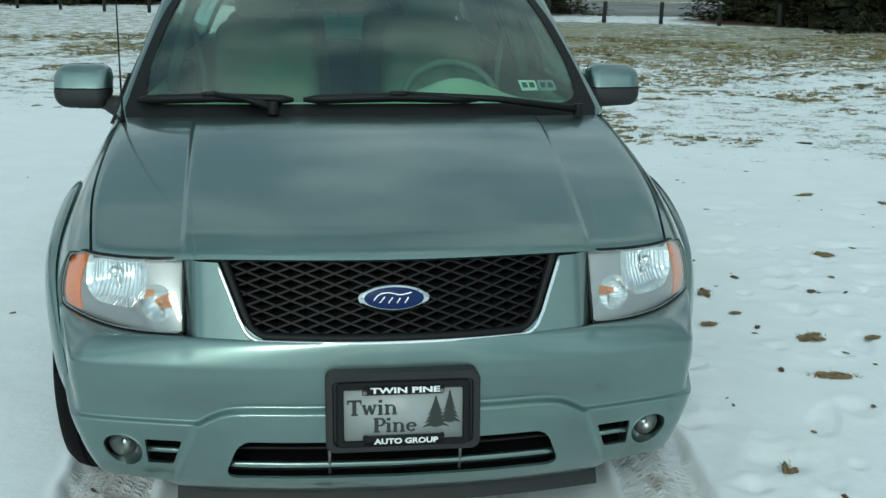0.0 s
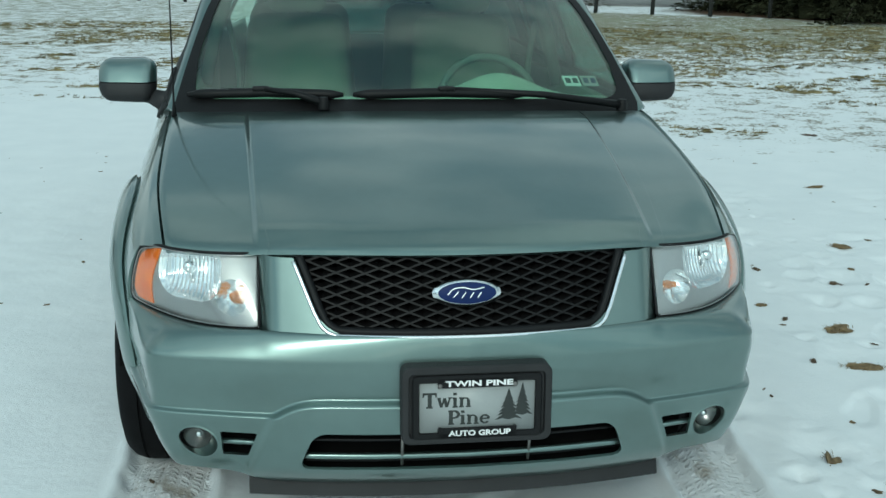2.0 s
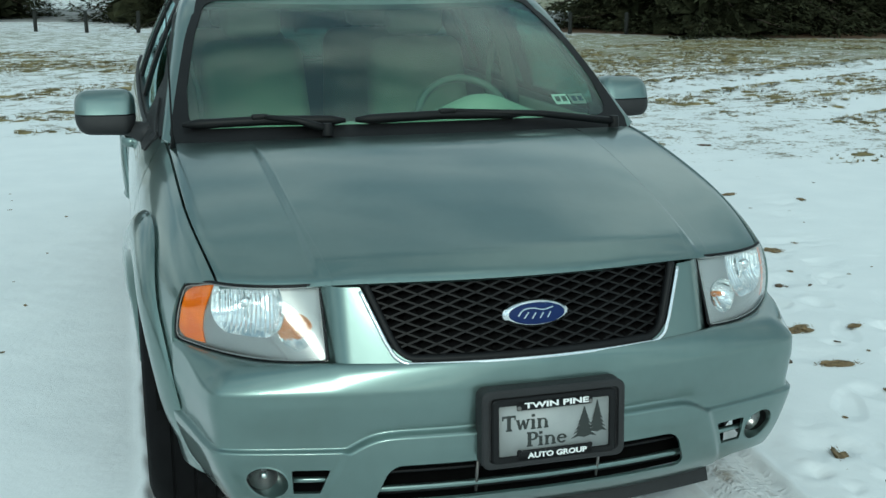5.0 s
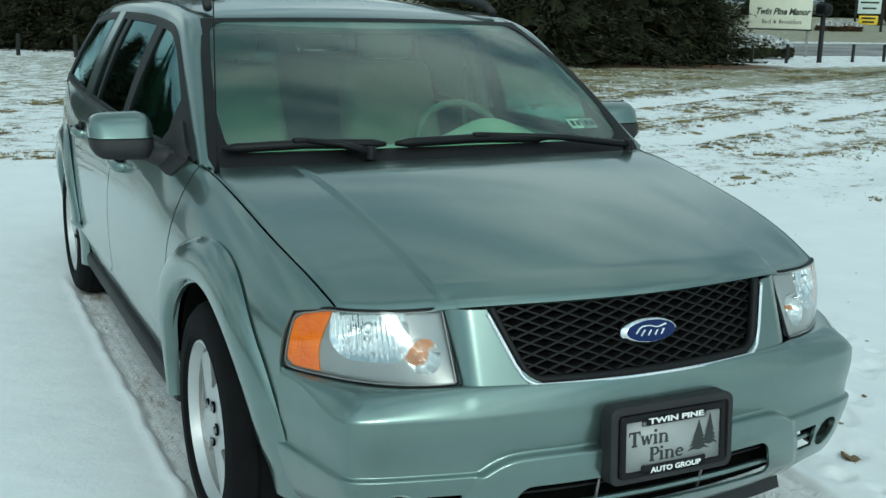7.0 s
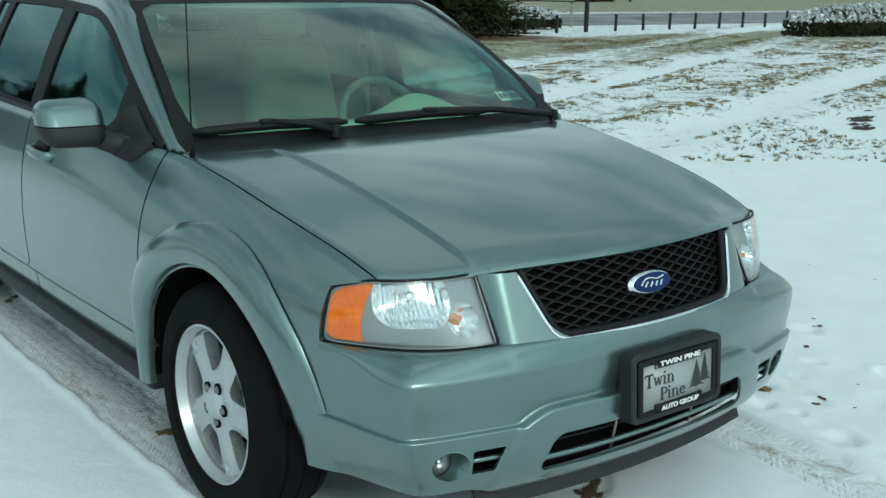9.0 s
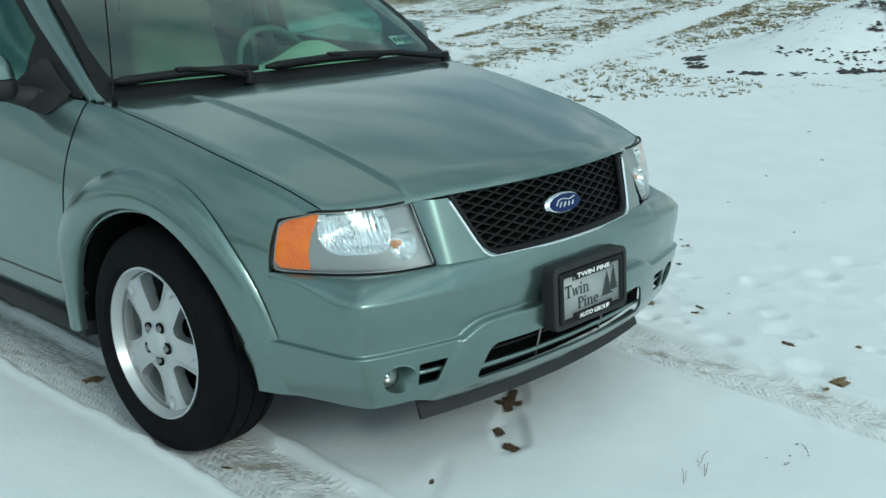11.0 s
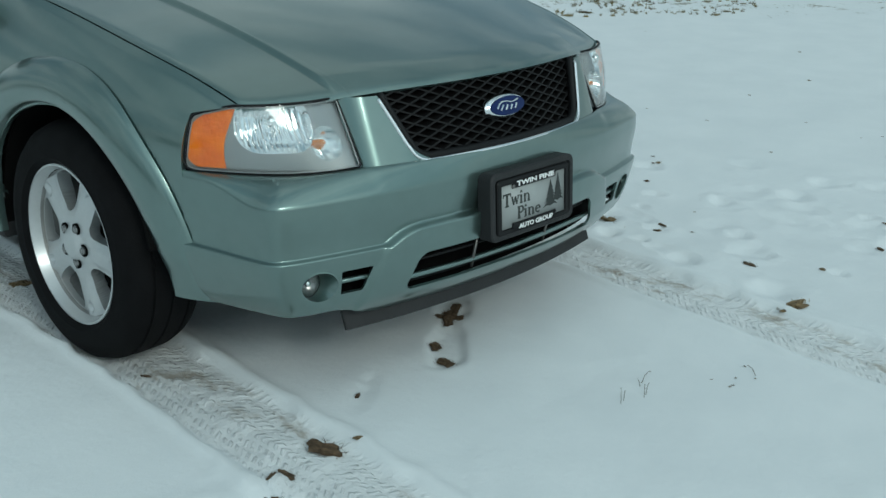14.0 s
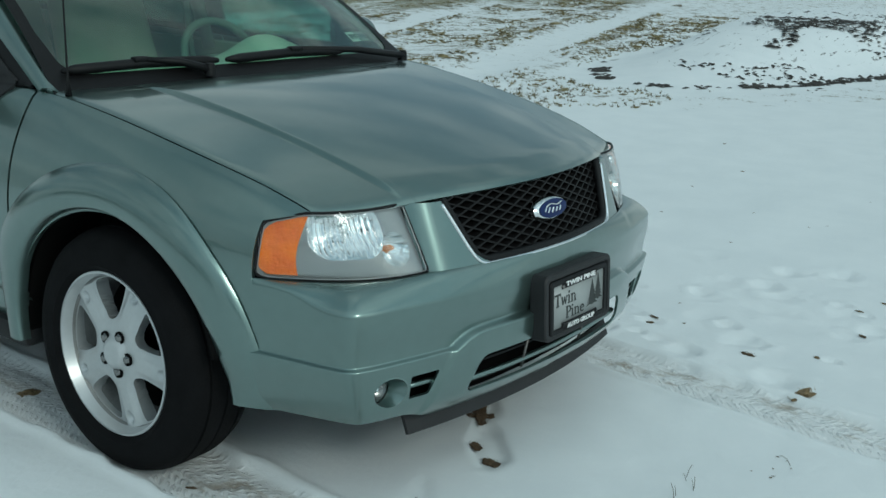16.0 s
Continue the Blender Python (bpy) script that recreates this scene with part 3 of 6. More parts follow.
def side_panel(name, y0, y1, z0, z1, cuts, sign, label="", parent=None, lean=0.0):
    """A painted panel of the body side between y0 and y1; z given as a fraction up to the waist line where z1 is None."""
    vs = np.unique(np.r_[np.linspace(0, 0.89, 44), np.linspace(0.89, 1, 12)])
    def where(u, v):
        y = u + lean * np.clip((v - 0.89) / 0.11, 0, 1) * np.clip((y1 - u) / (y1 - y0), 0, 1)
        return y, z0 + (top_z(y) - 0.004 - z0) * v
    def at(u, v):
        y, z = where(u, v)
        return sign * (side_x(y, z) - 0.004 * step(0.97, 1.0, v)), y, z
    def by_metres(cut):
        return lambda u, v: cut(*where(u, v))
    us = np.linspace(y0, y1, max(8, int((y1 - y0) / 0.02)))
    return link(name, sheet(us, vs, at, [by_metres(c) for c in cuts], 0.014), PAINT, parent or car, label)


# hood
CREASE = lambda v: 0.492 + 0.055 * v


def hood_at(u, v):
    y0, y1 = 0.09 + 0.36 * (u * 0.717) ** 2, 1.10 + 0.13 * u**2
    y = y0 + (y1 - y0) * v
    x = u * (hood_edge(y) - 0.0015)
    z = 0.803 + 0.19 * (1 - (1 - v) ** 1.45)
    edge = seam_z(y)
    k = np.abs(u) ** 5
    z = z * (1 - k) + edge * k + 0.016 * (1 - u**2)
    z += 0.012 * step(-0.009, 0.009, CREASE(v) - np.abs(x)) * step(0, 0.1, v) * step(1.05, 0.8, v)
    z -= 0.012 * np.exp(-v / 0.010) + 0.006 * np.exp(-(1 - np.abs(u)) / 0.012)
    return x, y, z


hood_u = np.unique(np.r_[np.linspace(-1, 1, 90), np.linspace(0.60, 0.76, 90), -np.linspace(0.60, 0.76, 90), 0.985, 0.995, -0.985, -0.995])
hood_v = np.unique(np.r_[np.linspace(0, 0.08, 14), np.linspace(0.08, 1, 50)])
hood = link("hood", sheet(hood_u, hood_v, hood_at, (), 0.012), PAINT, car)

# dark inner shell below the seams, black so that they look shaded
shell = bmesh.new()
add_box(shell, (0, 0.66, 0.55), (1.30, 0.72, 0.42), 0.05)
add_box(shell, (0, 1.06, 0.72), (1.40, 0.30, 0.42), 0.05)
part("engine_bay", shell, SHADE_BLACK, car)
floor_pan = bmesh.new()
add_box(floor_pan, (0, 2.75, 0.30), (1.36, 4.1, 0.12), 0.03)
add_box(floor_pan, (0, 2.3, 0.36), (1.72, 1.95, 0.2), 0.03)
part("floor_pan", floor_pan, SHADE_BLACK, car)

for sign in (-1, 1):
    side_panel("fender", 0.380, 1.283, 0.30, None, [arch(HUB_F)], sign, lean=-0.10)
    front_door = side_panel("front_door", 1.292, 2.36, 0.275, None, [], sign)
    rear_door = side_panel("rear_door", 2.37, 3.36, 0.275, None, [arch(HUB_R, 0.47)], sign)
    side_panel("rear_quarter", 3.37, 4.98, 0.30, None, [arch(HUB_R)], sign)
    for door, y in ((front_door, 2.16), (rear_door, 3.20)):
        x = sign * float(side_x(np.array(y), np.array(0.885)))
        grip = tube([(x - sign * 0.01, y - 0.10, 0.882), (x + sign * 0.026, y - 0.075, 0.884), (x + sign * 0.034, y, 0.887), (x + sign * 0.026, y + 0.075, 0.89), (x - sign * 0.01, y + 0.10, 0.892)], 0.014, 10, 1.3)
        part("door_handle", grip, PAINT, door)
        # black disc in place of a hollow; the recess shade is its colour
        cup = bmesh.new()
        bmesh.ops.create_uvsphere(cup, u_segments=20, v_segments=10, radius=1)
        bmesh.ops.scale(cup, vec=(0.008, 0.062, 0.030), verts=cup.verts)
        bmesh.ops.translate(cup, vec=(x + sign * 0.001, y + 0.01, 0.902), verts=cup.verts)
        part("handle_recess", cup, BLACK, door)
    # flares: a band round each wheel opening that stands proud of the side
    for hub in (HUB_F, HUB_R):
        low_f, low_r = (0.270, 0.262) if hub == HUB_F else (0.23, 0.24)
        def flare_at(t, r, hub=hub, sign=sign, low_f=low_f, low_r=low_r):
            rr = 0.395 + r * 0.125
            if hub == HUB_F:
                rr = 0.395 + r * (0.125 - 0.06 * step(0.22, 0.0, t))
            a0, a1 = -np.arcsin((HUB_Z - low_r) / rr), math.pi + np.arcsin((HUB_Z - low_f) / rr)
            a = a0 + (a1 - a0) * t
            front = step(math.radians(135), math.radians(185), a) if hub == HUB_F else 0 * a
            y, z = hub + rr * np.cos(a), HUB_Z - 0.002 + rr * np.sin(a)
            base = side_x(y, np.maximum(z, np.where(y > hub, 0.45, 0.34)))
            edge = np.sin(np.pi * np.clip(r * 0.92 + 0.08, 0, 1)) ** 0.55
            bulge = (0.030 - 0.012 * front * r) * edge * (0.35 + 0.65 * step(0.0, 0.20, t)) + 0.004
            roll = -0.030 * np.clip((0.12 - r) / 0.12, 0, 1) ** 2
            return sign * (base + bulge + roll - front_taper(y, z) + front_taper(y, np.maximum(z, 0.34))), y, z
        rs = np.unique(np.r_[np.linspace(0, 0.15, 6), np.linspace(0.15, 0.85, 10), np.linspace(0.85, 1, 6)])
        link("wheel_flare", sheet(np.linspace(0, 1, 80), rs, flare_at, (), 0.02, (0, hub, 0.6)), PAINT, car)
        if hub == HUB_F:
            edge = [[float(c) for c in flare_at(np.array(t), np.array(0.99))] for t in np.linspace(0.90, 0.985, 12)]
            # black tube along the seam, painting the shade of the gap
            part("panel_gap", tube([(x + sign * 0.0005, y - 0.003, z) for x, y, z in edge], 0.0032, 6), SHADE_BLACK, car)
        def liner_at(a, x, hub=hub, sign=sign):
            return sign * x, hub + 0.412 * np.cos(a), HUB_Z + 0.412 * np.sin(a)
        link("wheel_arch_liner", sheet(np.radians(np.linspace(-6, 168, 50)), np.linspace(0.50, 0.875, 6), liner_at, (), 0.01, (0, hub, HUB_Z)), SHADE_BLACK, car)
        part("inner_arch", box((sign * 0.52, hub, 0.46), (0.04, 0.84, 0.52), 0.02), SHADE_BLACK, car)
    # sill
    sill = bmesh.new()
    add_box(sill, (sign * 0.845, 2.30, 0.262), (0.10, 2.06, 0.07), 0.02)
    part("sill", sill, MATT, car)

# bumper cover
plan, plan_len = spline([(0, 0.0), (0.23, 0.010), (0.46, 0.042), (0.64, 0.084), (0.718, 0.108), (0.752, 0.130), (0.771, 0.178), (0.797, 0.275), (0.828, 0.383)], 400)
plan_s = np.linspace(0, plan_len, 400)
plan_t = np.gradient(plan, axis=0)
plan_t /= np.linalg.norm(plan_t, axis=1, keepdims=True)
deep = rows((0.17, 0.12), (0.215, 0.082), (0.25, 0.046), (0.29, 0.020), (0.34, 0.005), (0.40, -0.004), (0.43, -0.007), (0.47, -0.006), (0.53, -0.006), (0.575, -0.004), (0.66, -0.003))


def plan_x(u):
    return np.interp(np.abs(u), plan_s, plan[:, 0])


LAMP_S = float(np.interp(0.489, plan[:, 0], plan_s))


def lamp_foot(s):
    """The lower edge of a headlamp, from its inner end (0) to its outer one (1)."""
    return 0.489 + 0.331 * s**0.92, 0.100 + 0.11 * s + 0.169 * s**2.2, 0.634 - 0.006 * np.sin(np.pi * s)


def skirt_width(z):
    return np.where(z > 0.43, 0.40 + (0.475 - z) * 1.5, 0.4675 + (0.43 - z) * 0.42)


def skirt(u, z):
    """1 on the raised centre part round the lower grille."""
    a, b = (skirt_width(z) - plan_x(u)) * 0.6, 0.474 - z
    d = -0.012 * np.log(np.exp(-np.clip(a, -0.2, 0.2) / 0.012) + np.exp(-np.clip(b, -0.2, 0.2) / 0.012))
    return step(-0.003, 0.008, d)


def bumper_foot(s, x):
    """Where the top of the bumper ends: at the foot of the grille panel, farther out at the foot of the headlamp."""
    q = np.clip((s - LAMP_S) / (plan_len - LAMP_S), 0, 1)
    lx, ly, lz = lamp_foot(q)
    b = step(0.462, 0.505, s)
    cy = 0.0132 + 0.34 * x**2
    return x + (lx - x) * b, cy + (ly + 0.001 - cy) * b, 0.632 + (lz - 0.634) * b


def bumper_at(u, z):
    s = np.abs(u)
    x, y = plan_x(u), np.interp(s, plan_s, plan[:, 1])
    tx, ty = np.interp(s, plan_s, plan_t[:, 0]), np.interp(s, plan_s, plan_t[:, 1])
    d = deep(z)
    flank = step(0.70, 0.98, s)
    d = d - flank * (np.maximum(d, 0) * 0.62) * np.where(z > 0.56, 1, 0.9)
    tuck = np.maximum(deep(z), 0) * np.exp(-(((s - 0.76) / 0.14) ** 2)) * step(0.5, 0.4, z)
    d = d - 0.75 * tuck
    taper = 0.034 * np.clip((0.44 - z) / 0.15, 0, 1.2) ** 1.5 * step(0.55, 0.80, s)
    raised = skirt(u, z)
    line = 0.432 + 0.012 * step(0.75, 1.1, s)
    above = step(line - 0.002, line + 0.006, z) * (1 - raised)
    d = d + 0.014 * above * (1 - 0.8 * step(line, line + 0.12, z))
    d = d - (0.009 + 0.004 * step(0.50, 0.36, s)) * raised * step(0.20, 0.30, z)
    px, py, pz = x - ty * d - taper - 0.25 * tuck, y + tx * d + 0.5 * tuck, z
    # the top slopes back to the foot of the headlamp
    v0 = 0.572 + 0.046 * step(0.80, 0.97, s)
    k = np.clip((z - v0) / (0.636 - v0), 0, 1)
    k = (k * k / (k + 0.05)) * 1.05
    lx, ly, lz = bumper_foot(s, x)
    return np.sign(u) * (px + (lx - px) * k), py + (ly - py) * k, pz + (lz - pz) * k


def round_box(u, z, cu, cz, hw, hh, r):
    a, b = np.abs(u - cu) - hw + r, np.abs(z - cz) - hh + r
    return np.hypot(np.maximum(a, 0), np.maximum(b, 0)) + np.minimum(np.maximum(a, b), 0) - r


def lower_opening(u, z):
    wide = 0.375 + (0.36 - z) * 0.42
    return round_box(u / wide * 0.375, z, 0, 0.346, 0.378, 0.051, 0.028)


FOG_U, FOG_Z, FOG_R = 0.655, 0.354, 0.044
fog_hole = lambda u, z: np.hypot((np.abs(u) - FOG_U) * 0.8, z - FOG_Z) - FOG_R


def vent_hole(u, z):
    a = np.abs(u)
    return np.maximum(np.maximum(a - 0.592, (skirt_width(z) + 0.016) - a), np.abs(z - 0.356) - 0.032)


bump_u = np.linspace(-plan_len, plan_len, 300)
bump_z = np.unique(np.r_[np.linspace(0.205, 0.425, 40), np.linspace(0.425, 0.455, 16), np.linspace(0.455, 0.49, 12), np.linspace(0.49, 0.638, 32)])
bumper = link("front_bumper", sheet(bump_u, bump_z, bumper_at, [lambda u, z: z - 0.232 - 0.042 * step(0.44, 0.61, np.abs(u)), lower_opening, fog_hole, vent_hole], 0.008, (0, 1.2, 0.45)), PAINT, car)


def on_bumper(u, z, out=0.0):
    p = [float(c) for c in bumper_at(np.array(float(u)), np.array(float(z)))]
    return Vector((p[0], p[1] - out, p[2]))


# black sheet behind the intake, painting the shade of the hollow
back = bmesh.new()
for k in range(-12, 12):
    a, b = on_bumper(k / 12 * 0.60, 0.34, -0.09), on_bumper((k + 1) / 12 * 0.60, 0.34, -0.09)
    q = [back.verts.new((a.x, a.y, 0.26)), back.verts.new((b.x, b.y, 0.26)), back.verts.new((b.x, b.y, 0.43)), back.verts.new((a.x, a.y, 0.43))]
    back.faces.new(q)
part("intake_backing", back, SHADE_BLACK, bumper)
for z, r, w in ((0.326, 0.0085, 0.40), (0.306, 0.004, 0.405), (0.366, 0.004, 0.376)):
    bar = tube([on_bumper(w * k / 16, z, -0.022 if r > 0.005 else -0.035) for k in range(-16, 17)], r, 8, 1.0)
    part("intake_bar", bar, PAINT if r > 0.005 else BLACK, bumper)
for u in (-0.155, 0.155):
    part("intake_strut", tube([on_bumper(u, 0.302, -0.016), on_bumper(u, 0.392, -0.016)], 0.004, 8), STEEL, bumper)
for s in (-1, 1):
    for z in (0.356,):
        fin = tube([on_bumper(s * a, z, -0.016) for a in (0.50, 0.53, 0.56, 0.60)], 0.008, 8, 0.9)
        part("vent_fin", fin, PAINT, bumper)
    c = on_bumper(s * FOG_U, FOG_Z)
    to = Matrix.Translation(c + Vector((s * 0.008, 0.0, 0))) @ Vector((s * 0.12, -1, 0)).to_track_quat("Z", "Y").to_matrix().to_4x4()

    def pocket_at(a, t, s=s, c=c):
        u, z = FOG_U + (FOG_R + 0.001) / 0.8 * np.cos(a), FOG_Z + (FOG_R + 0.001) * np.sin(a)
        bx, by, bz = bumper_at(s * u, z)
        ix, iy, iz = c.x + s * (0.008 + 0.041 * np.cos(a)), c.y + 0.036, FOG_Z + 0.037 * np.sin(a)
        k = t**0.8
        return bx * (1 - k) + ix * k, by * (1 - k) + iy * k, bz * (1 - k) + iz * k
    pocket = sheet(np.linspace(0, 2 * math.pi, 49), np.linspace(0, 1, 8), pocket_at, (), 0.004, (s * 0.66, -1.0, 0.356))
    fog = link("fog_lamp", pocket, PAINT, car, "round fog lamp set in a painted pocket")
    bowl = lathe([(0.006, -0.075), (0.03, -0.066), (0.044, -0.046), (0.047, -0.04)], 32, "z")
    bmesh.ops.transform(bowl, matrix=to, verts=bowl.verts)
    part("bowl", bowl, NUT, fog)
    # black bezel, widened to paint in the dark recess round the lens
    ringm = lathe([(0.051, -0.05), (0.051, -0.030), (0.040, -0.027), (0.039, -0.05)], 32, "z")
    bmesh.ops.transform(ringm, matrix=to, verts=ringm.verts)
    part("bezel", ringm, BLACK, fog)
    glass = lathe([(0.0, -0.026), (0.02, -0.028), (0.046, -0.036)], 32, "z")
    bmesh.ops.transform(glass, matrix=to, verts=glass.verts)
    part("lens", glass, LENS, fog)
    tip = bmesh.new()
    bmesh.ops.create_uvsphere(tip, u_segments=12, v_segments=8, radius=0.011)
    bmesh.ops.transform(tip, matrix=to @ Matrix.Translation((0, 0, -0.05)), verts=tip.verts)
    part("bulb", tip, CHROME, fog)

# air dam below the bumper
dam = sheet(np.linspace(-0.525, 0.525, 60), np.linspace(0, 1, 6), lambda x, v: (x, 0.085 + 0.20 * x**2 - 0.02 * v, 0.243 - 0.05 * v), (), 0.012, (0, 1.2, 0.3))
link("air_dam", dam, MATT, car)


# grille panel between the lamps
def face_y(x, z):
    return 0.098 + 0.34 * x**2 - (0.80 - z) * 0.40


def grille_half(z):
    return 0.408 - np.clip((0.80 - z) / 0.18, 0, 1) * 0.075


def grille_hole(x, z, grow=0.0):
    w = grille_half(z)
    k = 0.37
    return round_box(x / w * k, z, 0, 0.727 + 0.05, k, 0.095 + 0.05, 0.055) - grow


def fascia_at(x, z):
    a = np.abs(x)
    side = np.clip((a - 0.440) / 0.052, 0, 1) ** 2
    y = face_y(x, z) - 0.016 + 0.034 * side
    return x, y, z


fascia = sheet(np.unique(np.r_[np.linspace(-0.492, 0.492, 150)]), np.linspace(0.612, 0.7955, 40), fascia_at, [grille_hole], 0.02, (0, 1.0, 0.7))
link("grille_surround", fascia, PAINT, car)

# black box behind the mesh, its colour standing for the shade inside
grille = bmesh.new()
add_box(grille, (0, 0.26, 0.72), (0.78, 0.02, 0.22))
grille = part("grille", grille, SHADE_BLACK, car, "black diamond mesh grille")
lattice = bmesh.new()
dx, dz = 0.068, 0.0121


def bar_between(p, q):
    """A thin deep bar of the mesh, its sides set at right angles to the face."""
    a, b = np.array(p), np.array(q)
    d = (b - a) / max(np.hypot(*(b - a)), 1e-6)
    nrm = np.array((-d[1], d[0])) * 0.0021
    vs = []
    for depth in (0.0, 0.03):
        for e in (a, b):
            for sgn in (1, -1):
                w = e + sgn * nrm * (1.0 if depth == 0 else 2.2)
                vs.append(lattice.verts.new((w[0], float(face_y(w[0], w[1])) + 0.006 + depth, w[1])))
    f0a, f0b, f1a, f1b, g0a, g0b, g1a, g1b = vs
    for f in ((f0a, f0b, f1b, f1a), (f0a, f1a, g1a, g0a), (f0b, g0b, g1b, f1b)):
        lattice.faces.new(f)


for i in range(-22, 23):
    for j in range(-2, 18):
        for sgn in (1, -1):
            if (i + j) % 2:
                continue
            p = (i * dx / 2, 0.628 + j * dz)
            q = ((i + 1) * dx / 2, 0.628 + (j + sgn) * dz)
            m = ((p[0] + q[0]) / 2, (p[1] + q[1]) / 2)
            if float(grille_hole(np.array(m[0]), np.array(m[1]))) < 0.004 and m[1] < 0.794:
                bar_between(p, q)
bmesh.ops.recalc_face_normals(lattice, faces=lattice.faces)
part("mesh", lattice, GRILLE, grille)
# dark inner frame and bright trim along the sides and foot of the opening
trim_pts = []
for side_sign in (-1, 1):
    pts = []
    for z in np.linspace(0.788, 0.675, 12):
        pts.append((side_sign * grille_half(z), z))
    cx = grille_half(0.66)
    for a in np.linspace(0.15, 1, 8):
        pts.append((side_sign * (cx - 0.052 * (1 - math.cos(a * math.pi / 2))), 0.672 - 0.043 * math.sin(a * math.pi / 2)))
    trim_pts.append(pts)
outline = trim_pts[0] + [(x, 0.629) for x in np.linspace(-0.28, 0.28, 20)] + trim_pts[1][::-1]
part("chrome_trim", tube([(x * 1.006, float(face_y(x, z)) - 0.014, z - 0.001) for x, z in outline], 0.0058, 8, 1.2, (0, 1, 0)), CHROME, grille, "bright chrome trim strip")
part("inner_frame", tube([(x * 0.972, float(face_y(x, z)) - 0.002, z + 0.008) for x, z in outline], 0.010, 8, 1.4, (0, 1, 0)), BLACK, grille)

# oval badge
badge = lathe([(0.0, -0.0165), (0.75, -0.0155), (0.88, -0.012), (1.0, -0.004), (1.0, 0.012)], 56, "y")
bmesh.ops.scale(badge, vec=(0.0825, 1, 0.0335), verts=badge.verts)
badge_pose = Matrix.Translation((0, float(face_y(0, 0.722)) - 0.004, 0.722)) @ Matrix.Rotation(radians(-14), 4, "X")
bmesh.ops.transform(badge, matrix=badge_pose, verts=badge.verts)
badge = part("badge", badge, CHROME, grille, "blue oval badge with a chrome rim")
field = lathe([(0.0, -0.0195), (0.7, -0.0185), (0.94, -0.0165), (0.95, -0.012)], 56, "y")
bmesh.ops.scale(field, vec=(0.0735, 1, 0.0275), verts=field.verts)
bmesh.ops.transform(field, matrix=badge_pose, verts=field.verts)
part("enamel", field, BLUE, badge)
stroke = bmesh.new()
for pts in (
    [(-0.048, -0.004), (-0.034, 0.010), (-0.010, 0.013), (0.014, 0.008), (0.040, 0.013)], [(-0.034, -0.010), (-0.022, 0.004)], [(-0.014, -0.011), (-0.004, 0.002)],
    [(0.006, -0.011), (0.014, 0.001)], [(0.024, -0.011), (0.033, 0.002)],
):
    c, _ = spline(pts, 14)
    add_tube(stroke, [(a, -0.0195 + 0.3 * (a * 0.6) ** 2 + 1.5 * b * b, b) for a, b in c], 0.0023, 6, 1.0, (0, 1, 0))
bmesh.ops.transform(stroke, matrix=badge_pose, verts=stroke.verts)
part("badge_mark", stroke, CHROME, badge)

# plate holder and dealer plate
PL = Matrix.Translation((0.014, -0.046, 0.482)) @ Matrix.Rotation(radians(-4), 4, "X") @ Matrix.Rotation(radians(0), 4, "Y") @ Matrix.Rotation(radians(90), 4, "X")
holder_mesh = bmesh.new()


def frame_ring(bm, w, h, r, w2, h2, r2, z0, z1, z2):
    """A rounded frame: outer outline at depth z0 rising to z1, in to the inner outline at z2."""
    def outline(w, h, r):
        pts = []
        for cx, cy, a0 in ((1, 1, 0), (-1, 1, 90), (-1, -1, 180), (1, -1, 270)):
            for k in range(7):
                a = radians(a0 + 15 * k)
                pts.append((cx * (w / 2 - r) + r * math.cos(a), cy * (h / 2 - r) + r * math.sin(a)))
        return pts
    rings = []
    for (ww, hh, rr), z in (((w, h, r), z0), ((w, h, r), z1 - 0.004), ((w - 0.008, h - 0.008, r - 0.004), z1), ((w2 + 0.006, h2 + 0.006, r2), z1), ((w2, h2, r2), z2)):
        rings.append([bm.verts.new((x, y, z)) for x, y in outline(ww, hh, rr)])
    for a, b in zip(rings, rings[1:]):
        for k in range(len(a)):
            bm.faces.new((a[k], a[(k + 1) % len(a)], b[(k + 1) % len(b)], b[k]))
    return rings


rings = frame_ring(holder_mesh, 0.356, 0.188, 0.022, 0.318, 0.150, 0.012, -0.045, 0.004, -0.004)
holder_mesh.faces.new(rings[-1])
holder_mesh.faces.new(rings[0][::-1])
bmesh.ops.recalc_face_normals(holder_mesh, faces=holder_mesh.faces)
bmesh.ops.transform(holder_mesh, matrix=PL, verts=holder_mesh.verts)
holder = part("plate_holder", holder_mesh, MATT, car, "black plastic plate holder")
surround = bmesh.new()
rings = frame_ring(surround, 0.308, 0.156, 0.012, 0.272, 0.120, 0.004, -0.004, 0.006, 0.001)
add_box(surround, (0.0, 0.060, 0.0035), (0.188, 0.024, 0.005), 0.002, 1)
add_box(surround, (0.0, -0.062, 0.0035), (0.188, 0.026, 0.005), 0.002, 1)
bmesh.ops.translate(surround, vec=(0, -0.005, 0), verts=surround.verts)
bmesh.ops.recalc_face_normals(surround, faces=surround.faces)
bmesh.ops.transform(surround, matrix=PL, verts=surround.verts)
part("plate_frame", surround, BLACK, holder)
pm = bmesh.new()
add_box(pm, (0, -0.006, 0.0005), (0.284, 0.130, 0.002))
bmesh.ops.transform(pm, matrix=PL, verts=pm.verts)
part("dealer_plate", pm, PLATE, holder, "grey dealer plate with a dark print")
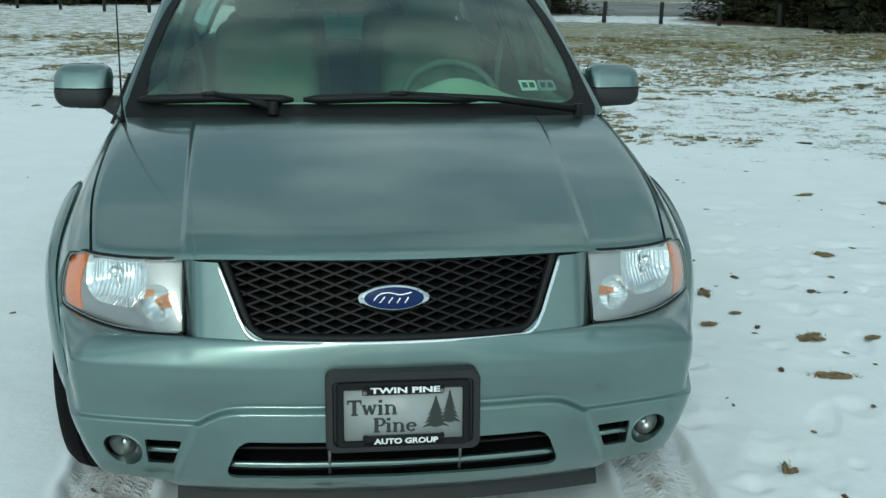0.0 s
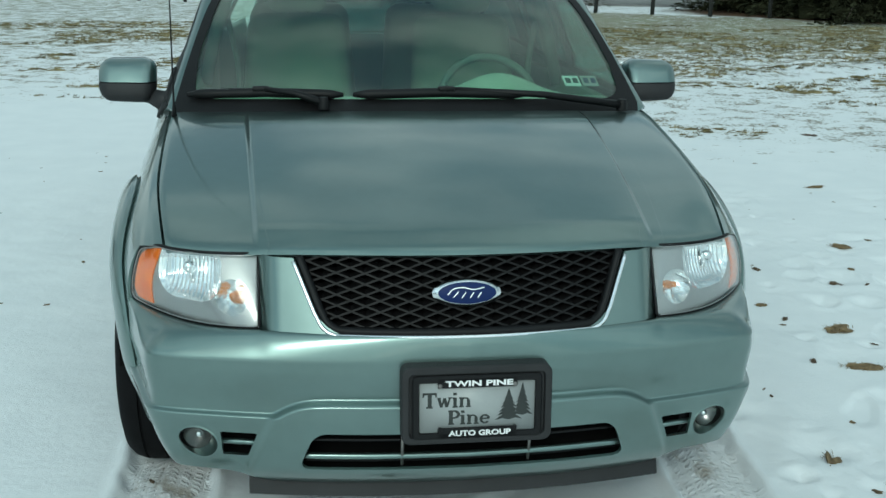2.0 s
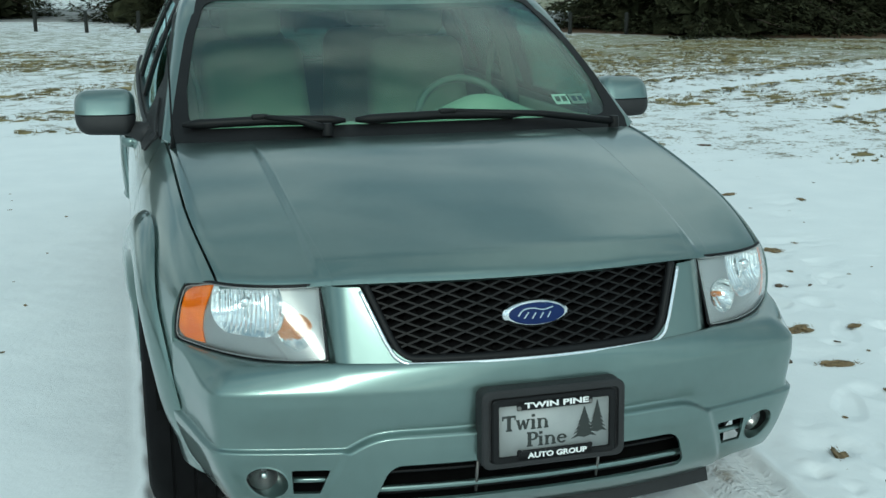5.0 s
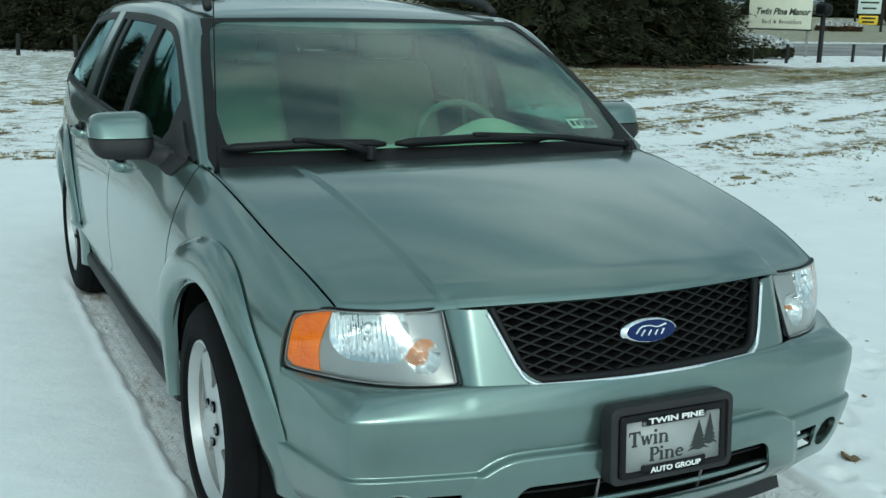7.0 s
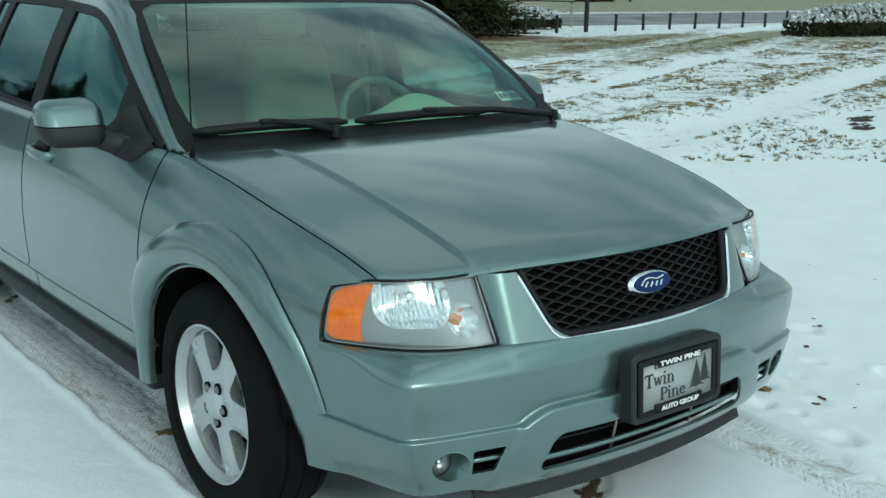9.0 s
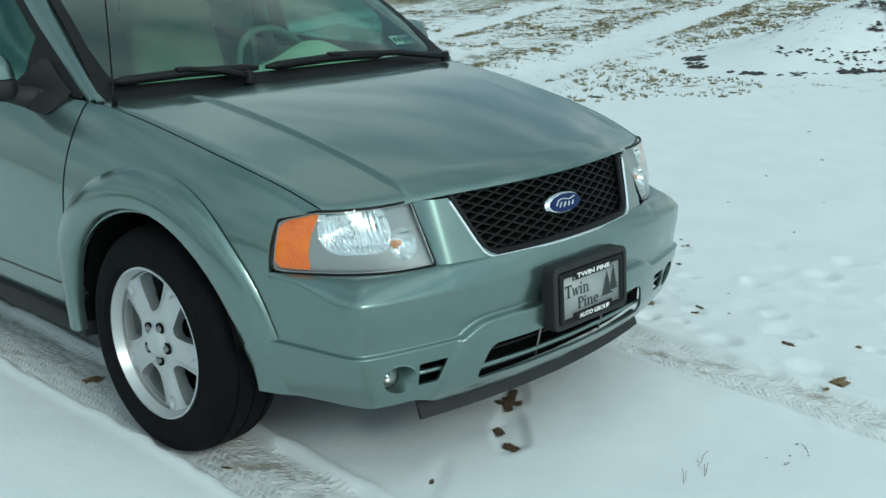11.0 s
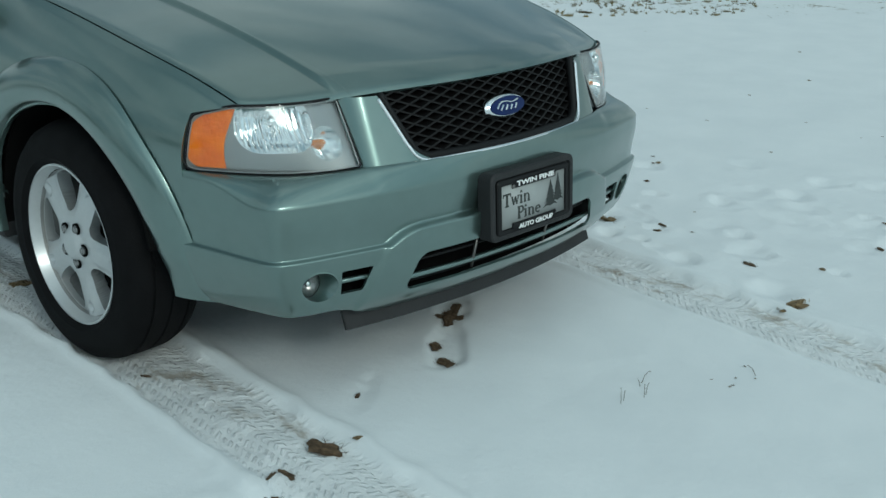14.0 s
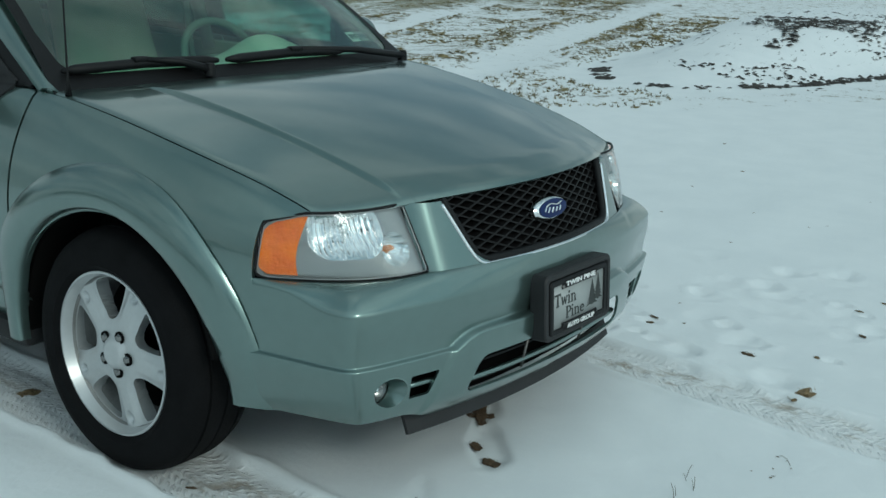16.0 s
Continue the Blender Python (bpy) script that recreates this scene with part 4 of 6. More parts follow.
for words, size, x, y, z, mat, wide, bold, shear in (
    ("TWIN PINE", 0.0185, 0.004, 0.0535, 0.0064, WHITE, 1.72, 0.0006, 0.0), ("AUTO GROUP", 0.0178, 0.006, -0.0680, 0.0064, WHITE, 1.27, 0.0006, 0.0),
):
    lettering("print", words, size, mat, holder, PL @ Matrix.Translation((x, y, z)), "", 0.0005, wide, shear, bold)

# bold slab letters: straight strokes (ends and weight) and bows (centre, radii, from, to, weight), with the advance of each letter
GLYPHS = {
    "T": (0.86, [(0.42, 0, 0.42, 1, 0.20), (0.0, 0.94, 0.84, 0.94, 0.12), (0.04, 0.72, 0.04, 0.94, 0.08), (0.80, 0.72, 0.80, 0.94, 0.08), (0.22, 0.05, 0.62, 0.05, 0.10)], []),
    "w": (0.92, [(0.10, 0.66, 0.27, 0.04, 0.15), (0.27, 0.04, 0.44, 0.64, 0.09), (0.44, 0.64, 0.60, 0.04, 0.15), (0.60, 0.04, 0.78, 0.66, 0.09), (0.0, 0.64, 0.22, 0.64, 0.08), (0.66, 0.64, 0.88, 0.64, 0.08)], []),
    "i": (0.40, [(0.16, 0, 0.16, 0.66, 0.17), (0.0, 0.04, 0.32, 0.04, 0.08), (0.0, 0.63, 0.16, 0.63, 0.08), (0.16, 0.80, 0.16, 0.98, 0.18)], []),
    "n": (0.80, [(0.15, 0, 0.15, 0.66, 0.16), (0.0, 0.04, 0.30, 0.04, 0.08), (0.0, 0.63, 0.15, 0.63, 0.08), (0.57, 0, 0.57, 0.45, 0.16), (0.42, 0.04, 0.73, 0.04, 0.08)], [(0.37, 0.42, 0.20, 0.20, 0, 180, 0.12)]),
    "P": (0.72, [(0.17, 0, 0.17, 1, 0.20), (0.0, 0.05, 0.36, 0.05, 0.10), (0.0, 0.955, 0.20, 0.955, 0.09), (0.17, 0.47, 0.38, 0.47, 0.09), (0.17, 0.95, 0.38, 0.95, 0.09)], [(0.37, 0.71, 0.25, 0.24, -90, 90, 0.16)]),
    "e": (0.66, [(0.08, 0.36, 0.54, 0.36, 0.08)], [(0.30, 0.33, 0.24, 0.27, 5, 320, 0.14)]),
}


def slab_word(words, cap, wide, left, foot):
    bm = bmesh.new()
    at, lift = left, 0.0018
    for ch in words:
        advance, strokes, bows = GLYPHS[ch]
        quads = []
        for x0, y0, x1, y1, w in strokes:
            d = Vector((x1 - x0, y1 - y0)).normalized()
            nx, ny = -d.y * w * 0.6, d.x * w * 0.6
            quads.append([(x0 + nx, y0 + ny), (x0 - nx, y0 - ny), (x1 - nx, y1 - ny), (x1 + nx, y1 + ny)])
        for cx, cy, rx, ry, a0, a1, w in bows:
            w *= 1.2
            ring = [(math.cos(radians(a0 + (a1 - a0) * k / 16)), math.sin(radians(a0 + (a1 - a0) * k / 16))) for k in range(17)]
            for (c0, s0), (c1, s1) in zip(ring, ring[1:]):
                quads.append([(cx + (rx + w / 2) * c0, cy + (ry + w / 3) * s0), (cx + (rx - w / 2) * c0, cy + (ry - w / 3) * s0), (cx + (rx - w / 2) * c1, cy + (ry - w / 3) * s1), (cx + (rx + w / 2) * c1, cy + (ry + w / 3) * s1)])
        for q in quads:
            lift += 0.00001
            bm.faces.new([bm.verts.new((at + px * cap * wide, foot + py * cap, lift)) for px, py in q])
        at += advance * cap * wide
    bmesh.ops.transform(bm, matrix=PL, verts=bm.verts)
    return bm


part("print", slab_word("Twin", 0.037, 1.06, -0.129, -0.005), INK, holder, smooth=False)
part("print", slab_word("Pine", 0.035, 1.12, -0.069, -0.047), INK, holder, smooth=False)
for cx, cy, tall, wide in ((0.0745, -0.038, 0.074, 0.066), (0.107, -0.028, 0.078, 0.050)):
    pine = bmesh.new()
    for k in range(7):
        w, b, t = wide / 2 * (1 - k * 0.135), cy + tall * (k * 0.13 + 0.01 * (k % 2)), cy + tall * (k * 0.13 + 0.24)
        lift = 0.0018 + k * 0.00005 + (0.0004 if cx > 0.1 else 0)
        outline_ = [(-w, b - 0.002), (-w * 0.45, b + 0.002), (0, b - 0.0015), (w * 0.5, b + 0.0025), (w, b - 0.001), (w * 0.2, t), (0, min(t + 0.004, cy + tall)), (-w * 0.2, t)]
        pine.faces.new([pine.verts.new((cx + px, min(py, cy + tall), lift)) for px, py in outline_])
    bmesh.ops.transform(pine, matrix=PL, verts=pine.verts)
    part("pine_print", pine, INK, holder, smooth=False)
for cx in (-0.0885, 0.0885):
    for cy in (0.049, -0.057):
        screw = lathe([(0.0, 0.0085), (0.004, 0.008), (0.006, 0.0055)], 12, "z")
        bmesh.ops.transform(screw, matrix=PL @ Matrix.Translation((cx, cy, 0)), verts=screw.verts)
        part("screw", screw, STEEL if cy > 0 else BLACK, holder)


# headlamps
def lamp_at(s, w, sign, sink=0.0):
    """s runs from the inner edge (0) round to the side (1), w from the foot (0) to the top (1)."""
    x = 0.489 + 0.331 * s**0.92 - 0.030 * w**2 * step(0.6, 1.0, s)
    y = 0.100 + 0.11 * s + 0.169 * s**2.2 + w * 0.092 * (1 - s) ** 1.2
    top = 0.793 - 0.022 * step(0.72, 1.0, s)
    foot = 0.634 - 0.006 * np.sin(np.pi * s)
    z = foot + (top - foot) * w
    bow = 0.010 * np.sin(np.pi * np.clip(w, 0, 1)) * np.sin(np.pi * np.clip(s, 0, 1)) ** 0.5
    return sign * (x + 0.35 * bow - 0.55 * sink * s), y - bow + sink * (1 - 0.35 * s), z


def lamp_corner(s, w):
    return round_box(s * 0.36, w * 0.16, 0.14, 0.08, 0.22, 0.08, 0.016)


def main_hole(s, w):
    return round_box(s * 0.36, w * 0.16, 0.178, 0.114, 0.092, 0.066, 0.056)


def indicator_hole(s, w):
    return np.hypot(s * 0.36 - 0.0615, w * 0.16 - 0.062) - 0.0405


def main_bowl(s, w, sign):
    """The main reflector: a deep dish cut into upright flutes."""
    e = np.clip(-main_hole(s, w) / 0.066, 0, 1)
    strip = s * 0.36 / 0.0125
    flute = np.abs(strip - np.floor(strip) - 0.5) * 2
    return lamp_at(s, w, sign, 0.014 + 0.046 * (1 - (1 - e) ** 2) + 0.0042 * flute * step(0.05, 0.3, e))


def indicator_bowl(s, w, sign):
    r = np.clip(np.hypot(s * 0.36 - 0.0615, w * 0.16 - 0.062) / 0.0405, 0, 1)
    return lamp_at(s, w, sign, 0.014 + 0.034 * (1 - r * r))


for sign in (-1, 1):
    body = sheet(np.linspace(0.0, 1, 40), np.linspace(0, 1, 16), lambda s, w: lamp_at(s, w, sign, 0.072), (), 0.008, (0, 1.2, 0.7))
    lamp = link("headlamp", body, SHADE_BLACK, car, "clear headlamp with an amber corner")
    corner = lambda s, w: -lamp_corner(s, w)
    link("lens", sheet(np.linspace(0, 1, 48), np.linspace(0, 1, 24), lambda s, w: lamp_at(s, w, sign), [corner], 0.003, (0, 1.2, 0.7)), LENS, lamp)
    link("bezel", sheet(np.linspace(0.005, 0.99, 120), np.linspace(0.01, 0.985, 60), lambda s, w: lamp_at(s, w, sign, 0.014), [main_hole, indicator_hole, corner], 0.003, (0, 1.2, 0.7)), LAMP_SILVER, lamp, "silvery lamp bezel")
    link("main_reflector", sheet(np.linspace(0.23, 0.76, 150), np.linspace(0.28, 0.985, 44), lambda s, w: main_bowl(s, w, sign), [lambda s, w: -main_hole(s, w)], 0.002, (0, 1.2, 0.7)), REFLECTOR, lamp, "fluted mirror reflector")
    link("indicator_reflector", sheet(np.linspace(0.055, 0.287, 40), np.linspace(0.13, 0.645, 40), lambda s, w: indicator_bowl(s, w, sign), [lambda s, w: -indicator_hole(s, w)], 0.002, (0, 1.2, 0.7)), REFLECTOR, lamp)
    rim_pts, highlight_pts = [], []
    for s, w in [(a, 0.0) for a in np.linspace(0.01, 0.95, 20)] + [(0.987, 0.03), (1.0, 0.10)] + [(1.0, b) for b in np.linspace(0.16, 0.84, 7)] + [(1.0, 0.90), (0.987, 0.97)] + [(a, 1.0) for a in np.linspace(0.95, 0.01, 20)] + [(0.0, b) for b in np.linspace(0.97, 0.03, 8)]:
        rim_pts.append([float(c) for c in lamp_at(np.array(s), np.array(w), sign, 0.004)])
        highlight_pts.append([float(c) for c in lamp_at(np.array(0.5 + (s - 0.5) * 0.976), np.array(0.5 + (w - 0.5) * 0.950), sign, 0.0005)])
    part("seal", tube(rim_pts + rim_pts[:1], 0.0040, 6), BLACK, lamp)
    # pale tube inside the seal, a highlight drawn along the rim of the lens
    part("lens_edge", tube(highlight_pts + highlight_pts[:1], 0.0013, 6), LAMP_SILVER, lamp)
    amber = sheet(np.linspace(0.70, 0.985, 16), np.linspace(0.06, 0.95, 14), lambda s, w: lamp_at(s, w, sign, 0.010), [lambda s, w: (s - 0.765 - 0.045 * np.sin(np.pi * w) + 0.07 * (w - 0.45)) * 0.36, lambda s, w: -round_box(s * 0.36, w * 0.16, 0.18, 0.08, 0.175, 0.075, 0.034)], 0.006, (0, 1.2, 0.7))
    link("side_reflector", amber, AMBER, lamp, "amber side reflector")

    def place_at(s, w, sink):
        return Vector([float(c) for c in lamp_at(np.array(s), np.array(w), sign, sink)])
    for at, size, mat, nm in (((0.50, 0.74, 0.030), (0.015, 0.012, 0.015), REFLECTOR, "bulb_shield"), ((0.171, 0.388, 0.036), (0.0072, 0.012, 0.0072), BULB, "indicator_bulb")):
        bulb = bmesh.new()
        bmesh.ops.create_uvsphere(bulb, u_segments=16, v_segments=10, radius=1)
        bmesh.ops.scale(bulb, vec=size, verts=bulb.verts)
        bmesh.ops.translate(bulb, vec=place_at(*at), verts=bulb.verts)
        part(nm, bulb, mat, lamp)
    # arm that holds the shield, and the ribbed cover of the indicator
    part("shield_arm", tube([place_at(0.50, 0.74, 0.034), place_at(0.50, 0.52, 0.050)], 0.004, 8), REFLECTOR, lamp)
    for k in range(11):
        w = 0.388 + (k - 5) * 0.040
        half = math.sqrt(max(0.0, 0.039**2 - ((w - 0.388) * 0.16) ** 2)) / 0.36
        part("lens_rib", tube([place_at(0.171 + half * f, w, 0.011 - 0.005 * (1 - f * f)) for f in (-1, -0.5, 0, 0.5, 1)], 0.0011, 5), RIB, lamp)


# wheels
def build_wheel():
    disc = lathe([(0.02, 0.06), (0.15, 0.06), (0.15, 0.075), (0.02, 0.075)], 32)
    wheel = part("wheel", disc, STEEL, car, "five-spoke alloy wheel with a black tyre")
    R, W = 0.352, 0.117
    prof = [(0.222, W * 0.82), (0.24, W * 0.98), (0.28, W * 1.05), (0.312, W * 0.97), (0.332, W * 0.80), (0.342, W * 0.58), (0.344, W * 0.52), (0.339, W * 0.50), (0.339, W * 0.46), (0.345, W * 0.44),
            (0.346, W * 0.04), (0.341, W * 0.02), (0.341, -W * 0.02), (0.346, -W * 0.04), (0.345, -W * 0.44), (0.339, -W * 0.46), (0.339, -W * 0.50), (0.344, -W * 0.52), (0.342, -W * 0.58), (0.332, -W * 0.80),
            (0.312, -W * 0.97), (0.28, -W * 1.05), (0.252, -W * 1.02), (0.248, -W * 1.04), (0.24, -W * 0.98), (0.224, -W * 0.86)]
    part("tyre", lathe(prof, 72), RUBBER, wheel, "worn black rubber tyre")
    barrel = lathe([(0.231, -W * 0.88), (0.230, -W * 0.94), (0.224, -W * 0.95), (0.219, -W * 0.84), (0.213, -W * 0.70)], 64)
    rim = part("rim", barrel, ALLOY, wheel)
    # inner barrel, coloured darker so that the spokes stand out from it
    part("barrel", lathe([(0.213, -W * 0.70), (0.210, -W * 0.60), (0.204, -W * 0.3), (0.195, W * 0.5), (0.225, W * 0.8)], 64), SHADED_ALLOY, wheel)
    # black disc behind the spokes; the inner shade of the wheel is its colour
    inner = lathe([(0.04, W * 0.30), (0.198, W * 0.30)], 32)
    part("brake_backing", inner, SHADE_BLACK, wheel)

    def spoke_dist(a, b):
        r, ang = np.hypot(a, b), np.arctan2(b, a)
        k = np.round((ang - math.pi / 2) / (2 * math.pi / 5))
        rel = ang - math.pi / 2 - k * 2 * math.pi / 5
        return r, r * np.abs(np.sin(rel)), r * np.cos(rel)

    def windows(a, b):
        r, off, along = spoke_dist(a, b)
        w = 0.042 + 0.013 * np.clip((along - 0.11) / 0.09, 0, 1) ** 2
        soft = -0.006 * np.log(np.exp(-np.clip(r - 0.092, -0.1, 0.1) / 0.006) + np.exp(-np.clip(0.207 - r, -0.1, 0.1) / 0.006) + np.exp(-np.clip(off - w, -0.1, 0.1) / 0.006))
        return -soft * 0.8

    def face_at(a, b):
        r, off, along = spoke_dist(a, b)
        x = -W * 0.80 + 0.012 * np.clip(r / 0.2, 0, 1) ** 2 - 0.016 * step(0.055, 0.03, r) + 0.010 * step(0.016, 0.042, off) * step(0.07, 0.12, r)
        dimple = step(1.0, 0.6, np.hypot(off / 0.015, (along - 0.186) / 0.020))
        return x + 0.016 * dimple, a, b
    g = np.linspace(-0.217, 0.217, 100)
    spokes = sheet(g, g, face_at, [lambda a, b: 0.215 - np.hypot(a, b), lambda a, b: -windows(a, b) * -1.0], 0.040, (0.5, 0, 0))
    link("spokes", spokes, ALLOY, wheel)
    cap = lathe([(0.0, -W * 0.80 - 0.014), (0.020, -W * 0.80 - 0.012), (0.027, -W * 0.80 - 0.004), (0.025, -W * 0.80 + 0.01)], 32)
    part("centre_cap", cap, ALLOY, wheel)
    oval = lathe([(0.0, -W * 0.80 - 0.0155), (0.019, -W * 0.80 - 0.0135), (0.0195, -W * 0.80 - 0.010)], 24)
    bmesh.ops.scale(oval, vec=(1, 1, 0.5), verts=oval.verts)
    part("cap_badge", oval, BLUE, wheel)
    for k in range(5):
        a = math.pi / 2 + k * 2 * math.pi / 5
        # dark ring round each nut, painting the shade of its recess
        shade_ring = lathe([(0.010, -W * 0.80 - 0.004), (0.0175, -W * 0.80 - 0.0045), (0.018, -W * 0.80 + 0.01)], 16)
        bmesh.ops.translate(shade_ring, vec=(0, 0.053 * math.cos(a), 0.053 * math.sin(a)), verts=shade_ring.verts)
        part("nut_seat", shade_ring, SHADE_BLACK, wheel)
        nut = lathe([(0.0, -W * 0.80 - 0.010), (0.009, -W * 0.80 - 0.010), (0.013, -W * 0.80 - 0.003), (0.014, -W * 0.80 + 0.02)], 6)
        bmesh.ops.translate(nut, vec=(0, 0.053 * math.cos(a), 0.053 * math.sin(a)), verts=nut.verts)
        part("lug_nut", nut, NUT, wheel, smooth=False)
    return wheel


first_wheel = build_wheel()
WHEEL_X = 0.784
first_wheel.matrix_basis = pose(-WHEEL_X, HUB_F - 0.008, HUB_Z, 24)
copy_thing(first_wheel, pose(-WHEEL_X, HUB_R, HUB_Z, 50))
copy_thing(first_wheel, pose(WHEEL_X, HUB_F, HUB_Z, 33, 0, 180))
copy_thing(first_wheel, pose(WHEEL_X, HUB_R, HUB_Z, 70, 0, 180))

# glasshouse
def screen_at(u, v, out=0.0):
    x = u * (0.770 - 0.137 * v)
    y = 1.105 + 0.115 * u**2 + v * (0.755 - 0.03 * u**2)
    z = 0.998 + 0.435 * v - 0.012 * u**2 * (1 - v) - 0.010 * u**2 * v
    bulge = 0.030 * np.sin(np.pi * v) + out
    return x, y - 0.5 * bulge, z + 0.87 * bulge


screen = link("windscreen", sheet(np.linspace(-0.985, 0.985, 40), np.linspace(0.02, 0.985, 24), screen_at, (), 0.004), GLASS, car, "tinted windscreen glass")


def screen_open(u, v):
    side = 0.032 + 0.16 * np.clip(0.3 - v, 0, 1)
    a = round_box(u * 0.72 / (1 - side + 0.07), v * 0.86, 0, 0.449, 0.676, 0.381, 0.065)
    return a


frit = sheet(np.linspace(-1.02, 1.02, 110), np.linspace(0, 1, 70), lambda u, v: screen_at(u * (1 - 0.022 * step(0.6, 1.0, v)), v, 0.003), [screen_open], 0.002)
link("windscreen_border", frit, BLACK, screen, "black windscreen border")

inner_rail = spline([(0.772, 1.215, 0.985), (0.705, 1.58, 1.215), (0.640, 1.90, 1.405), (0.600, 2.25, 1.462), (0.590, 2.9, 1.482), (0.575, 3.7, 1.462), (0.545, 4.45, 1.41)], 200)[0]
outer_rail = spline([(0.806, 1.27, 0.992), (0.757, 1.62, 1.19), (0.708, 1.95, 1.372), (0.676, 2.3, 1.412), (0.668, 2.9, 1.425), (0.655, 3.7, 1.41), (0.620, 4.45, 1.355)], 200)[0]


def rail_at(s, w, sign):
    k = s * 199
    a = np.stack([np.interp(k, np.arange(200), inner_rail[:, c]) for c in range(3)])
    b = np.stack([np.interp(k, np.arange(200), outer_rail[:, c]) for c in range(3)])
    p = a * (1 - w) + b * w
    bow = 0.020 * np.sin(np.pi * w)
    return sign * (p[0] - 0.010 * (1 - w) * step(0.24, 0.16, s) + 0.6 * bow), p[1], p[2] + 0.75 * bow


rail_y = lambda y: np.interp(y, outer_rail[:, 1], outer_rail[:, 2])
rail_x = lambda y: np.interp(y, outer_rail[:, 1], outer_rail[:, 0])


def glass_at(y, v, sign, sink=0.0):
    zb, zt = top_z(y) - 0.003, np.maximum(rail_y(y), top_z(y) + 0.004)
    xb, xt = top_x(y) - 0.006, rail_x(y)
    x = xb + (xt - xb) * v + 0.012 * np.sin(np.pi * v) - sink
    return sign * x, y, zb + (zt - zb) * v


def window_cut(y0, y1, front=0.0):
    """The opening of one side window, between y0 and y1 at the waist, in metres along and up."""
    def g(y, v):
        z = top_z(y) + (np.maximum(rail_y(y), top_z(y) + 0.004) - top_z(y)) * v
        f = 0.5
        d = np.maximum(np.maximum(y0 + front * (z - 1.0) - y, y - y1 + 0.10 * (z - 1.0)), np.maximum(top_z(y) + 0.028 - z, z - rail_y(y) + 0.030))
        return d * f
    return g


for sign in (-1, 1):
    link("cant_rail", sheet(np.linspace(0, 1, 90), np.linspace(0, 1, 9), lambda s, w: rail_at(s, w, sign), (), 0.02, (0, 2.6, 1.0)), PAINT, car)
    cuts = [window_cut(1.63, 2.33), window_cut(2.43, 3.06), window_cut(3.10, 3.24), window_cut(3.46, 4.30)]
    frame_mesh = sheet(np.linspace(1.30, 4.45, 150), np.linspace(0, 1, 30), lambda y, v: glass_at(y, v, sign), cuts, 0.014, (0, 2.6, 1.1))
    frame_part = link("window_frame", frame_mesh, BLACK, car)
    for a, b in ((1.56, 2.37), (2.39, 3.08), (3.085, 3.27), (3.42, 4.34)):
        pane = sheet(np.linspace(a, b, 20), np.linspace(0.02, 0.98, 12), lambda y, v: glass_at(y, v, sign, 0.008), (), 0.004, (0, 2.6, 1.1))
        link("side_window", pane, FRONT_GLASS if a < 2 else SIDE_GLASS, frame_part, "green tinted side window" if a < 2 else "dark tinted side window")
    pillar = sheet(np.linspace(3.275, 3.43, 8), np.linspace(0, 1, 16), lambda y, v: tuple(c + (sign * 0.006 if k == 0 else 0) for k, c in enumerate(glass_at(y - 0.06 * v, v, sign))), (), 0.014, (0, 2.6, 1.1))
    link("rear_pillar", pillar, PAINT, car)
    waist = tube([(sign * (float(top_x(np.array(y))) - 0.002), y, float(top_z(np.array(y))) + 0.006) for y in np.linspace(1.5, 4.2, 30)], 0.009, 8)
    part("waist_strip", waist, MATT, frame_part)
    # outer mirror
    mx, my, mz = (-0.973 if sign < 0 else 0.934), 1.625, 1.062
    top = bmesh.new()
    add_box(top, (0, 0, 0), (0.198, 0.125, 0.132), 0.045, 5)
    for v in top.verts:
        v.co.x += sign * 0.0
        if v.co.x * sign > 0:
            v.co.z *= 1 - 0.9 * abs(v.co.x) * 0.8
            v.co.y += 0.18 * abs(v.co.x)
        v.co.y += 0.03 * (v.co.z / 0.06)
    lower = top.copy()
    for bm_, keep_up in ((top, True), (lower, False)):
        geom = list(bm_.verts) + list(bm_.edges) + list(bm_.faces)
        cut = bmesh.ops.bisect_plane(bm_, geom=geom, plane_co=(0, 0, -0.012), plane_no=(0, 0, 1), clear_inner=keep_up, clear_outer=not keep_up)
        bmesh.ops.contextual_create(bm_, geom=[e for e in cut["geom_cut"] if isinstance(e, bmesh.types.BMEdge)])
        if not keep_up:
            bmesh.ops.scale(bm_, vec=(1.0, 1.0, 1.25), verts=bm_.verts)
            bmesh.ops.translate(bm_, vec=(0, 0, -0.001), verts=bm_.verts)
        bmesh.ops.translate(bm_, vec=(mx, my, mz), verts=bm_.verts)
    mirror = part("door_mirror", top, PAINT, car, "painted door mirror with a black foot")
    part("lower_housing", lower, MATT, mirror)
    part("mirror_glass", box((mx - sign * 0.005, my + 0.074, mz + 0.002), (0.165, 0.006, 0.095), 0.002), CHROME, mirror)
    arm = tube([(mx - sign * 0.03, my, mz - 0.058), (mx - sign * 0.08, my - 0.012, mz - 0.066), (sign * 0.850, my - 0.05, mz - 0.078), (sign * 0.80, my - 0.07, mz - 0.074)], [0.028, 0.032, 0.042, 0.048], 14, 0.85)
    part("mirror_arm", arm, MATT, mirror)

    # dark corner panel of the front window that carries the mirror
    def sail_at(y, z, sign=sign):
        zt = top_z(y)
        up = np.clip((z - zt) / np.maximum(rail_y(y) - zt, 0.01), 0, 1)
        gx = sign * glass_at(y, up, sign)[0]
        return sign * (np.where(z > zt, gx, side_x(y, np.minimum(z, zt))) + 0.008), y, z

